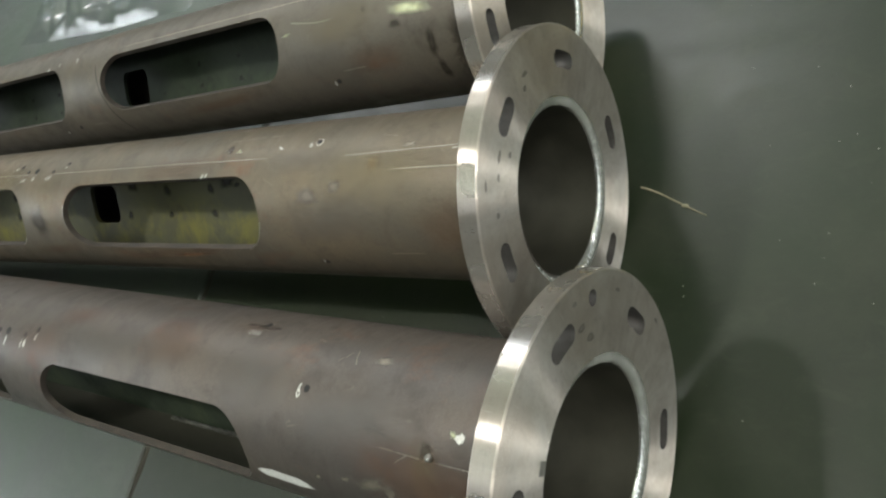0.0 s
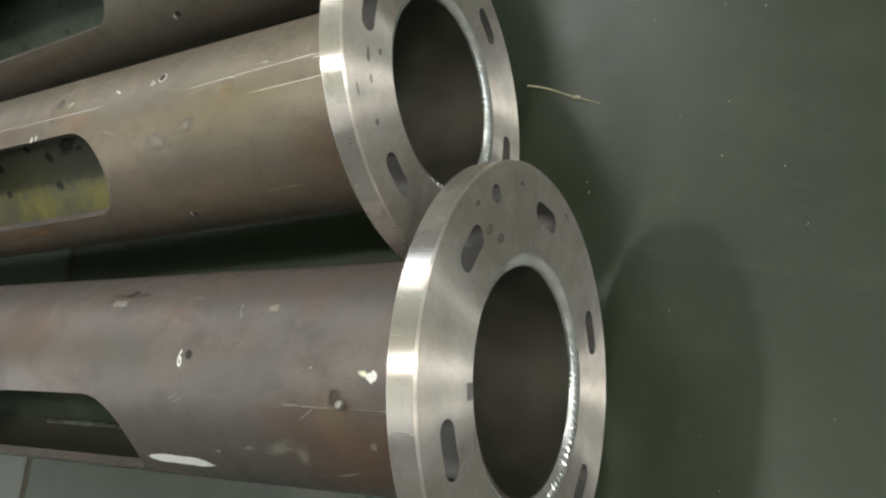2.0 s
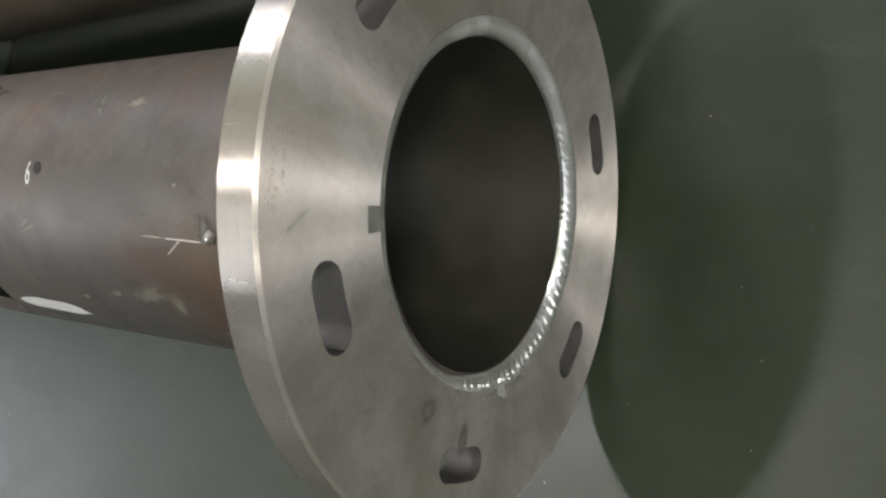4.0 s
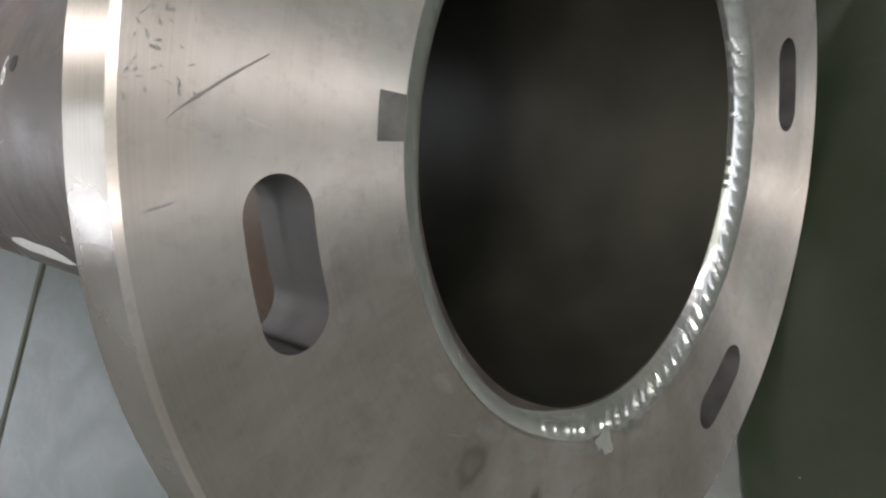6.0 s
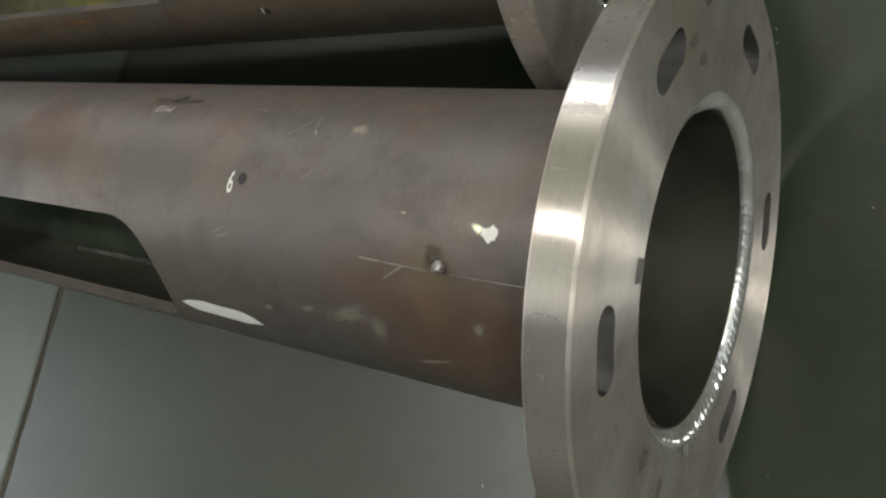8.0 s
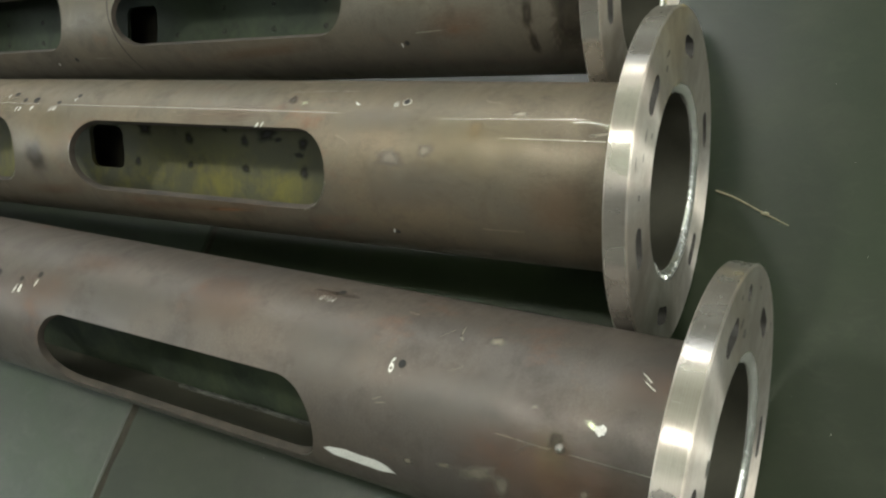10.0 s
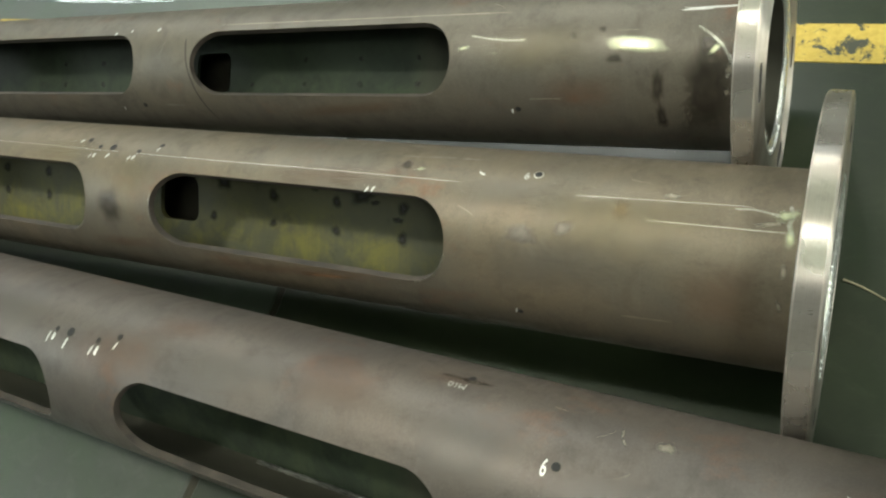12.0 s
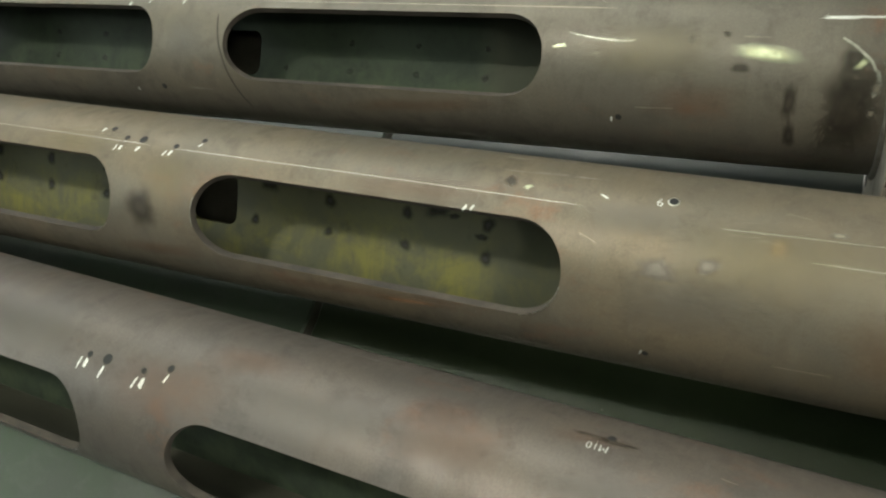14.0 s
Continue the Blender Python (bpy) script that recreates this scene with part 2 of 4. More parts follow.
SKYLIGHT.node_tree.nodes["Principled BSDF"].inputs["Emission Color"].default_value = (0.87, 0.94, 0.97, 1)
SKYLIGHT.node_tree.nodes["Principled BSDF"].inputs["Emission Strength"].default_value = 9.0
ROOF_LIGHT = bpy.data.materials.new("translucent_roof_sheet")
ROOF_LIGHT.use_nodes = True
ROOF_LIGHT.node_tree.nodes["Principled BSDF"].inputs["Emission Color"].default_value = (0.89, 1.0, 0.78, 1)
ROOF_LIGHT.node_tree.nodes["Principled BSDF"].inputs["Emission Strength"].default_value = 0.55
LAMP_BODY = plain("lamp_housing", (0.5, 0.5, 0.5), 0.4, 0.6)
TIMBER = plain("rough_timber", (0.25, 0.18, 0.11), 0.8, 0.0, 0.3, 20.0)


def worn_yellow():
    n = Nodes("worn_yellow_floor_paint")
    wear = n.noise(26.0, 6, 0.7, None, 0.6)
    c = n.mix(n.ramp(n.noise(90.0, 4), 0.3, 0.7), (0.47, 0.33, 0.055), (0.60, 0.45, 0.10))
    c = n.mix(n.ramp(wear, 0.53, 0.57), c, (0.06, 0.065, 0.045))
    return n.done(c, 0.5, 0.0, n.bump(wear, 0.3, 0.001))


YELLOW = worn_yellow()


def patchy(mat, scale, least):
    """Lets thin paint miss the hollows of the steel under it."""
    tree = mat.node_tree
    grain = tree.nodes.new("ShaderNodeTexNoise")
    grain.inputs["Scale"].default_value, grain.inputs["Detail"].default_value, grain.inputs["Roughness"].default_value = scale, 6.0, 0.7
    step = tree.nodes.new("ShaderNodeMapRange")
    for key, v in zip((1, 2, 3, 4), (0.40, 0.56, least, 0.95)):
        step.inputs[key].default_value = v
    tree.links.new(grain.outputs[0], step.inputs[0])
    tree.links.new(step.outputs[0], tree.nodes["Principled BSDF"].inputs["Alpha"])


patchy(CHALK, 170.0, 0.5)
patchy(RUBBED_LINE, 90.0, 0.0)
patchy(SCRIBE, 120.0, 0.15)


def clear_film(name):
    """Thin clear plastic: mostly seen through, with a glossy sheen."""
    mat = bpy.data.materials.new(name)
    mat.use_nodes = True
    tree = mat.node_tree
    tree.nodes.remove(tree.nodes["Principled BSDF"])
    gloss, clear, mix = (tree.nodes.new(k) for k in ("ShaderNodeBsdfGlossy", "ShaderNodeBsdfTransparent", "ShaderNodeMixShader"))
    gloss.inputs["Roughness"].default_value = 0.2
    clear.inputs["Color"].default_value = (0.97, 0.98, 0.98, 1)
    mix.inputs[0].default_value = 0.13
    tree.links.new(clear.outputs[0], mix.inputs[1])
    tree.links.new(gloss.outputs[0], mix.inputs[2])
    tree.links.new(mix.outputs[0], tree.nodes["Material Output"].inputs["Surface"])
    return mat


WRAP = clear_film("clear_plastic_wrap")


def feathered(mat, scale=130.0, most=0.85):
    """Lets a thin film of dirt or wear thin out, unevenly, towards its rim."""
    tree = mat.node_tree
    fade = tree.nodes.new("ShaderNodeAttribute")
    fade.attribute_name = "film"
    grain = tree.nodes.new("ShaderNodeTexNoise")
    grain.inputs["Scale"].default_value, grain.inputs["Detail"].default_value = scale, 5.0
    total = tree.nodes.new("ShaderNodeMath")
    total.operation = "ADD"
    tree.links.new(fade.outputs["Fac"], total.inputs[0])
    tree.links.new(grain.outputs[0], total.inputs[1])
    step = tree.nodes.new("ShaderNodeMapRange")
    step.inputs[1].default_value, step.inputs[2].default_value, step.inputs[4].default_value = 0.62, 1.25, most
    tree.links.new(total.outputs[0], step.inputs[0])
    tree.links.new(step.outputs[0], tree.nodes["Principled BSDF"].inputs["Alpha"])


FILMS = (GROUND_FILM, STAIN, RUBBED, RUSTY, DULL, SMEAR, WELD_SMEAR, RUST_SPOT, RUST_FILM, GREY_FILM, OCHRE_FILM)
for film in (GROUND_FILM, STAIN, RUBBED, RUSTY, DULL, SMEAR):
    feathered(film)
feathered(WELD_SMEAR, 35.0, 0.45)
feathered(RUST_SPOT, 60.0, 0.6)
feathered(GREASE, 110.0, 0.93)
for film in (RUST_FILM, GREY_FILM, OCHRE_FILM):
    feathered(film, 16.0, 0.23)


# ---------------------------------------------------------------- builders
def mesh_of(name, bm, material, smooth=True, angle=35):
    bmesh.ops.remove_doubles(bm, verts=bm.verts, dist=1e-6)
    bmesh.ops.recalc_face_normals(bm, faces=bm.faces)
    me = bpy.data.meshes.new(name)
    for f in bm.faces:
        f.smooth = smooth
    if smooth:
        for e in bm.edges:
            if len(e.link_faces) == 2 and e.calc_face_angle(0.0) > radians(angle):
                e.smooth = False
    bm.to_mesh(me)
    bm.free()
    me.materials.append(material)
    return me


def part(name, bm, material, parent, label="", smooth=True):
    ob = new(name, mesh_of(name, bm, material, smooth))
    ob.parent = parent
    if label:
        ob["label"] = label
    return ob


def box(bm, x0, x1, y0, y1, z0, z1, bevel=0.0):
    made = bmesh.ops.create_cube(bm, size=1.0, matrix=Matrix.Translation(((x0 + x1) / 2, (y0 + y1) / 2, (z0 + z1) / 2))
                                 @ Matrix.Diagonal((x1 - x0, y1 - y0, z1 - z0, 1)))
    if bevel:
        edges = {e for v in made["verts"] for e in v.link_edges}
        bmesh.ops.bevel(bm, geom=list(edges), offset=bevel, segments=2, affect="EDGES")
    return bm


def sheet(bm, rows, closed=False):
    """Quads through a grid of points."""
    vs = [[bm.verts.new(p) for p in row] for row in rows]
    for a, b in zip(vs[:-1], vs[1:]):
        m = len(a)
        for j in range(m if closed else m - 1):
            bm.faces.new((a[j], a[(j + 1) % m], b[(j + 1) % m], b[j]))
    return vs


def sheet_mesh(rows):
    bm = bmesh.new()
    sheet(bm, rows)
    return bm


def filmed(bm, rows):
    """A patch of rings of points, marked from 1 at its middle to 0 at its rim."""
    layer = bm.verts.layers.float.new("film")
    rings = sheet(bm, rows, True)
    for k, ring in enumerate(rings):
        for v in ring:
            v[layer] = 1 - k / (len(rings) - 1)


def structure(name, bm, material, label, smooth=False):
    ob = new(name, mesh_of(name, bm, material, smooth))
    return tagged(ob, label, name.rstrip("_0123456789").replace("_", " "), kind="structure")


# ---------------------------------------------------------------- hall
X0, X1, Y0, Y1, TOP = -18.0, 9.0, -8.0, 11.0, 6.2
JOINT_X = -1.001
JOINT_LEAN, JOINT_HALF = -0.066, 0.0078
JOINT_YS = [-8.0, -5.0, -3.0] + [-1.6 + 0.016 * j for j in range(200)] + [2.0, 4.0, 7.0, 11.0]


def joint_x(y):
    return JOINT_X + JOINT_LEAN * y


def slab(name, material, side, label):
    """A floor slab up to one side of the slanting joint, with a worn arris."""
    bm = bmesh.new()
    far = X1 if side > 0 else X0
    rows = []
    for y in JOINT_YS:
        e = joint_x(y) + side * (JOINT_HALF + 0.0030 * noise.noise(Vector((y * 22, side * 7, 0))) + 0.0026 * noise.noise(Vector((y * 5, side * 3, 4))))
        rows.append([(e, y, -0.15), (e, y, -0.003), (e + side * 0.003, y, 0.0)] + [(e + side * 0.003 + (far - e - side * 0.003) * k / 8, y, 0.0) for k in range(1, 9)])
    sheet(bm, rows)
    return structure(name, bm, material, label)


slab("floor_1", FLOOR, 1, "worn green coated concrete workshop floor slab")
slab("floor_2", FLOOR_PALE, -1, "grey coated concrete floor slab beyond the joint, daylight sheen in its colour")
bm = bmesh.new()
sheet(bm, [[(joint_x(y) - 0.018, y, -0.0035), (joint_x(y) - 0.002, y, -0.0045), (joint_x(y) + 0.004, y, -0.008), (joint_x(y) + 0.018, y, -0.0075)]
           for y in (Y0 + (Y1 - Y0) * j / 60 for j in range(61))])
structure("floor_joint", bm, JOINT, "dirty recessed joint between two floor slabs")

line = bmesh.new()
box(line, -4.0, 5.0, 0.832, 0.918, 0.0, 0.0015)
structure("floor_marking", line, YELLOW, "worn yellow painted line on the green floor")

for name, b in (("wall_west", (X0 - 0.2, X0, Y0, Y1, 0, TOP)), 
                ("wall_south", (X0 - 0.2, X1 + 0.2, Y0 - 0.2, Y0, 0, TOP)), ("wall_north", (X0 - 0.2, X1 + 0.2, Y1, Y1 + 0.2, 0, TOP))):
    structure(name, box(bmesh.new(), *b), WALL, "plain painted workshop wall")
# no window is seen on this side; it brightens flange faces and welds
WIN = (-6.0, 8.5, 1.6, 4.8)           # the added band of windows: from y to y, from z to z
bm = bmesh.new()
for b in ((Y0, Y1, 0.0, WIN[2]), (Y0, Y1, WIN[3], TOP), (Y0, WIN[0], WIN[2], WIN[3]), (WIN[1], Y1, WIN[2], WIN[3])):
    box(bm, X1, X1 + 0.2, *b)
structure("wall_east", bm, WALL, "unseen painted wall with an added band of windows")


def added_window(y0, y1):
    base = tagged(new("window_1"), "unseen tall window, added to brighten the flange faces and welds", "window", kind="structure")
    base.location = (X1 + 0.1, (y0 + y1) / 2, WIN[2])
    w, h = (y1 - y0) / 2, WIN[3] - WIN[2]
    bm = bmesh.new()
    for b in ((-w, -w + 0.05, 0, h), (w - 0.05, w, 0, h), (-w + 0.05, w - 0.05, 0, 0.05), (-w + 0.05, w - 0.05, h - 0.05, h),
              (-w + 0.05, w - 0.05, h / 2 - 0.02, h / 2 + 0.02)):
        box(bm, -0.03, 0.03, *b)
    part("window_frame", bm, LAMP_BODY, base)


for k in range(5):
    added_window(WIN[0] + (WIN[1] - WIN[0]) * k / 5, WIN[0] + (WIN[1] - WIN[0]) * (k + 1) / 5)
structure("backdrop", sheet_mesh([[(X1 + 2.5, Y0 - 6, -0.5), (X1 + 2.5, Y1 + 6, -0.5)], [(X1 + 2.5, Y0 - 6, 9.0), (X1 + 2.5, Y1 + 6, 9.0)]]), WINDOW_GLOW,
          "glowing sheet behind the added windows, standing in for daylight")
SKY = (-17.5, -9.5, -6.0, -1.4)          # the skylight: from x to x, from y to y
bm = bmesh.new()
for b in ((X0 - 0.2, SKY[0], Y0 - 0.2, Y1 + 0.2), (SKY[1], X1 + 0.2, Y0 - 0.2, Y1 + 0.2), (SKY[0], SKY[1], Y0 - 0.2, SKY[2]), (SKY[0], SKY[1], SKY[3], Y1 + 0.2)):
    box(bm, *b, TOP, TOP + 0.2)
structure("ceiling", bm, ROOF, "grey workshop roof sheets with a skylight opening")
skylight = tagged(new("window_2"), "wide skylight with steel glazing bars in the roof", "skylight", kind="structure")
skylight.location = (SKY[0], SKY[2], TOP)
for k in range(9):
    part("glazing_bar", box(bmesh.new(), k - 0.02, k + 0.02, 0, SKY[3] - SKY[2], 0.05, 0.12), LAMP_BODY, skylight)
structure("backdrop", sheet_mesh([[(SKY[0] - 1, SKY[2] - 1, TOP + 1.0), (SKY[1] + 1, SKY[2] - 1, TOP + 1.0)], [(SKY[0] - 1, SKY[3] + 1, TOP + 1.0), (SKY[1] + 1, SKY[3] + 1, TOP + 1.0)]]), SKYLIGHT,
          "bright sky over the skylight")


RIDGE_LIGHT = bpy.data.materials.new("clear_roof_sheet_daylight")
RIDGE_LIGHT.use_nodes = True
RIDGE_LIGHT.node_tree.nodes["Principled BSDF"].inputs["Emission Color"].default_value = (0.80, 0.89, 1.0, 1)
RIDGE_LIGHT.node_tree.nodes["Principled BSDF"].inputs["Emission Strength"].default_value = 3.5
structure("roof_light", box(bmesh.new(), -16.0, -1.5, 5.4, 7.4, TOP - 0.03, TOP - 0.004), RIDGE_LIGHT, "long clear roof sheet letting in bluish daylight")
for k in range(3):
    structure("roof_light", box(bmesh.new(), -16.0 if k > 1 else -7.5, 8.5, -3.3 + 2.6 * k, -0.95 + 2.6 * k, TOP - 0.03, TOP - 0.004), ROOF_LIGHT,
              "translucent roof sheet letting pale daylight into the hall")


def high_bay_lamp(x, y):
    base = new("high_bay_lamp")
    base.location = (x, y, LAMP_Z)
    tagged(base, "unseen round high-bay lamp, assumed under the roof to light the tubes", "lamp", "high-bay lamps")
    bm = bmesh.new()
    prof = [(0.06, 0.28), (0.10, 0.26), (0.20, 0.04), (0.215, 0.0), (0.20, 0.0), (0.09, 0.22)]
    sheet(bm, [[(r * math.cos(a), r * math.sin(a), z) for a in (2 * math.pi * i / 32 for i in range(32))] for r, z in prof], True)
    part("housing", bm, LAMP_BODY, base)
    bm = bmesh.new()
    bmesh.ops.create_cone(bm, cap_ends=True, segments=10, radius1=0.012, radius2=0.012, depth=TOP - LAMP_Z - 0.26,
                          matrix=Matrix.Translation((0, 0, (TOP - LAMP_Z + 0.26) / 2)))
    part("rod", bm, LAMP_BODY, base)


for lx, ly in LAMP_SPOTS:
    high_bay_lamp(lx, ly)


# ---------------------------------------------------------------- flanged tubes
FLANGE_R, FLANGE_T, BORE_R = 0.2025, 0.0258, 0.1160
TUBE_R, TUBE_RI, TUBE_L = 0.1159, 0.1054, 2.15
NEAR_SLOTS = [(-0.934, -0.429), (-1.580, -1.074), (-2.06, -1.72)]
FAR_SLOTS = [(-0.955, -0.437), (-1.602, -1.096), (-2.06, -1.74)]
HALF = 0.0572          # half the width of a tube slot
BOLT_R, BOLT_W, BOLT_SPAN = 0.1605, 0.0108, 8.6


def spaced(a, b, n):
    """From a to b, closer together towards both ends."""
    return [a + (b - a) * (1 - math.cos(math.pi * i / n)) / 2 for i in range(n + 1)]


def slot_half(s, slots):
    for a, b in slots:
        if a < s < b:
            d = min(s - a, b - s)
            return HALF if d >= HALF else math.sqrt(max(HALF ** 2 - (HALF - d) ** 2, 0.0))
    return 0.0


def columns(slots):
    """Stations along the tube, close where a slot begins or ends."""
    out, at = [], 0.0
    for a, b in slots:
        out += spaced(at, b, 6)[:-1]
        out += [b - HALF * (1 - math.cos(math.pi / 2 * i / 14)) for i in range(15)]
        out += [b - HALF - (b - a - 2 * HALF) * i / 10 for i in range(1, 10)]
        out += [a + HALF * (1 - math.cos(math.pi / 2 * i / 14)) for i in range(14, -1, -1)]
        at = a
    return out + [at + (-TUBE_L - at) * i / 6 for i in range(1, 7)]


def round_at(r, deg, x):
    return (x, r * math.cos(radians(deg)), r * math.sin(radians(deg)))


def tube_body(parent, mid, material, slots):
    """A thick tube with long round-ended slots cut in one side, centred at the angle mid."""
    bm = bmesh.new()
    xs, m = columns(slots), 72
    START = -0.0065
    xs = [x + START if i == 0 else x for i, x in enumerate(xs)]
    grids = []
    for r in (TUBE_R, TUBE_RI):
        rows = []
        for x in xs:
            h = math.degrees(slot_half(x, slots) / TUBE_R)
            rows.append([round_at(r, mid + h + (360 - 2 * h) * j / m, x) for j in range(m + 1)])
        sheet(bm, rows)
        grids.append(rows)
    for j in (0, m):                    # the walls of the slots
        for i in range(len(xs) - 1):
            if slot_half(xs[i], slots) > 0 or slot_half(xs[i + 1], slots) > 0:
                a, b = grids[0][i][j], grids[0][i + 1][j]
                c, d = grids[1][i + 1][j], grids[1][i][j]
                bm.faces.new([bm.verts.new(p) for p in (a, b, c, d)])
    for i in (0, len(xs) - 1):          # the ends
        sheet(bm, [grids[0][i], grids[1][i]])
    ob = part("tube_body", bm, material, parent)
    # inner wall darker than the skin: the bore's shade is put into its colour
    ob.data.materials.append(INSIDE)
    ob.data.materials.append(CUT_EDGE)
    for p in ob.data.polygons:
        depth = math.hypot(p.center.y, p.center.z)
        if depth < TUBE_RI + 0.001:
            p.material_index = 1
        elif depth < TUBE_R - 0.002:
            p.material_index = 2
    return ob


def flange_part(parent, first, extra):
    """A turned ring with curved bolt slots right through it."""
    bm = bmesh.new()
    slots = [((first + 60 * k) % 360, BOLT_R, BOLT_W, BOLT_SPAN) for k in range(6)]
    if extra:
        slots.append((extra[0] % 360, extra[1], 0.0085, math.degrees(0.0085 / extra[1])))
    slots.sort()

    def opening(t):
        for c, r, w, span in slots:
            d = abs((t - c + 180) % 360 - 180)
            if d < span:
                end = math.degrees(w / r)
                into = (span - d) / end
                return r, w if into >= 1 else w * math.sqrt(max(1 - (1 - into) ** 2, 0.0))
        near = min(slots, key=lambda q: abs((t - q[0] + 180) % 360 - 180))
        d = abs((t - near[0] + 180) % 360 - 180)
        mix = max(0.0, 1 - (d - near[3]) / 6.0)
        return BOLT_R + (near[1] - BOLT_R) * mix, 0.0

    angles = [i * 2.0 for i in range(180)]
    for c, r, w, span in slots:
        end = math.degrees(w / r)
        for k in range(9):
            angles += [c - span + end * (1 - math.cos(math.pi / 2 * k / 8)), c + span - end * (1 - math.cos(math.pi / 2 * k / 8))]
    clean = []
    for a in sorted(a % 360 for a in angles):
        if not clean or a - clean[-1] > 0.02:
            clean.append(a)
    ch = 0.0018
    strips = {}
    for x, key in ((0.0, "front"), (-FLANGE_T, "back")):
        inner, outer = [], []
        for a in clean + clean[:1]:
            rc, w = opening(a)
            i0, o1 = BORE_R + (ch * 0.6 if key == "front" else 0), FLANGE_R - ch
            inner.append([round_at(i0 + (rc - w - i0) * j / 3, a, x) for j in range(4)])
            outer.append([round_at(rc + w + (o1 - rc - w) * j / 3, a, x) for j in range(4)])
        sheet(bm, inner)
        sheet(bm, outer)
        strips[key] = (inner, outer)
    f, b = strips["front"], strips["back"]
    loop = clean + clean[:1]
    for which, j in ((0, 3), (1, 0)):   # slot walls
        for i in range(len(loop) - 1):
            if opening(loop[i])[1] > 0 or opening(loop[i + 1])[1] > 0:
                bm.faces.new([bm.verts.new(p) for p in (f[which][i][j], f[which][i + 1][j], b[which][i + 1][j], b[which][i][j])])
    prof = [(FLANGE_R - ch, 0.0), (FLANGE_R, -ch), (FLANGE_R, -FLANGE_T + ch), (FLANGE_R - ch, -FLANGE_T)]
    sheet(bm, [[round_at(r, a, x) for a in loop] for r, x in prof])
    prof = [(BORE_R + ch * 0.6, 0.0), (BORE_R, -ch * 0.6), (BORE_R, -FLANGE_T)]
    sheet(bm, [[round_at(r, a, x) for a in loop] for r, x in prof])
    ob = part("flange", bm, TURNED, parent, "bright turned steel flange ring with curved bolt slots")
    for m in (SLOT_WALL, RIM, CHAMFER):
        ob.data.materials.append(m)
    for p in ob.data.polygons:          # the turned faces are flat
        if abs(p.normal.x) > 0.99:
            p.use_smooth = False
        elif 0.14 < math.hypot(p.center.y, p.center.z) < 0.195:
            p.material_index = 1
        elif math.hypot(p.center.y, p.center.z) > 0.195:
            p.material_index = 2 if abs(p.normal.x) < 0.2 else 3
    return ob


def ripple_ring(name, parent, r, x, rad, out, material, label, seed):
    """A weld bead laid round the tube, scale upon scale."""
    rng = random.Random(seed)
    bm = bmesh.new()
    n, m = 900, 9
    edges, at = [], 0.0
    while at < 360:                     # where each scale of the bead begins
        edges.append(at)
        at += rng.uniform(1.1, 3.0)
    amp = [rng.uniform(0.3, 1.0) for _ in edges]
    rows, k = [], 0
    for i in range(n):
        a = 360 * i / n
        while k + 1 < len(edges) and edges[k + 1] <= a:
            k += 1
        end = edges[k + 1] if k + 1 < len(edges) else 360
        saw = (a - edges[k]) / (end - edges[k])
        wave = noise.noise(Vector((math.cos(radians(a)) * 4, math.sin(radians(a)) * 4, seed)))
        lift = rad * (0.075 * amp[k] * (1 - saw) ** 0.6 + 0.14 * wave)
        row = []
        for j in range(m):
            q = math.pi * 2 * j / m
            bow = 0.5 * math.cos(q - 0.6)
            row.append(round_at(r + (rad + lift) * math.cos(q), a + bow, x + out * (rad * 0.8 + lift) * math.sin(q)))
        rows.append(row)
    sheet(bm, rows + rows[:1], True)
    return part(name, bm, material, parent, label)


def fillet_bead(parent, seed):
    """The bright weld in the corner between the flange's bore and the tube's end: overlapping crescents."""
    rng = random.Random(seed)
    edges, at = [-3.0], -3.0
    while at < 366:
        at += rng.uniform(2.2, 4.6)
        edges.append(at)
    amp = [rng.uniform(0.35, 1.0) for _ in edges]
    n, m = 1080, 12
    rows = []
    ks = [0] * (m + 1)
    for i in range(n):
        a = 360 * i / n
        ca, sa = math.cos(radians(a)), math.sin(radians(a))
        wide = 0.0010 * noise.noise(Vector((ca * 3, sa * 3, seed))) + 0.0005 * noise.noise(Vector((ca * 11, sa * 11, seed + 5)))
        low = 0.0008 * noise.noise(Vector((ca * 5, sa * 5, seed + 9)))
        sunk = min(1.0, max(0.0, (82 - abs(a - 102)) / 16))     # ground back along the top
        full = 0.0034 * max(0.0, math.cos(radians(a - 272))) ** 0.5
        near = 0.0032 * max(0.0, math.cos(radians(a - 195)))
        shut = 0.0020 * max(0.0, math.cos(radians(a - 95)))
        row = []
        for j in range(m + 1):
            u = j / m
            at = a + 2.8 * (1 - (2 * u - 1) ** 2)
            while edges[ks[j] + 1] <= at:
                ks[j] += 1
            k = ks[j]
            saw = (at - edges[k]) / (edges[k + 1] - edges[k])
            hump = math.sin(math.pi * u)
            lift = (0.0013 * hump + hump ** 0.7 * 0.0019 * amp[k] * (1 - saw) ** 0.7 + low * hump) * (1 - 0.8 * sunk)
            r = 0.1173 + wide + full - 0.0022 * sunk * (1 - u) - u * (0.0115 + wide + 0.5 * low + full - near + shut)
            x = -0.0002 - 0.0036 * u ** 1.5 - 0.0034 * sunk
            row.append(round_at(r - lift * 0.35, a, x + lift * 0.9))
        row += [round_at(0.1054 - shut, a, -0.0075 - 0.002 * sunk), round_at(0.1058, a, -0.011), round_at(0.1172, a, -0.011)]
        rows.append(row)
    bm = bmesh.new()
    sheet(bm, rows + rows[:1], True)
    return part("weld_bead", bm, WELD, parent, "shiny rippled weld bead inside the flange")


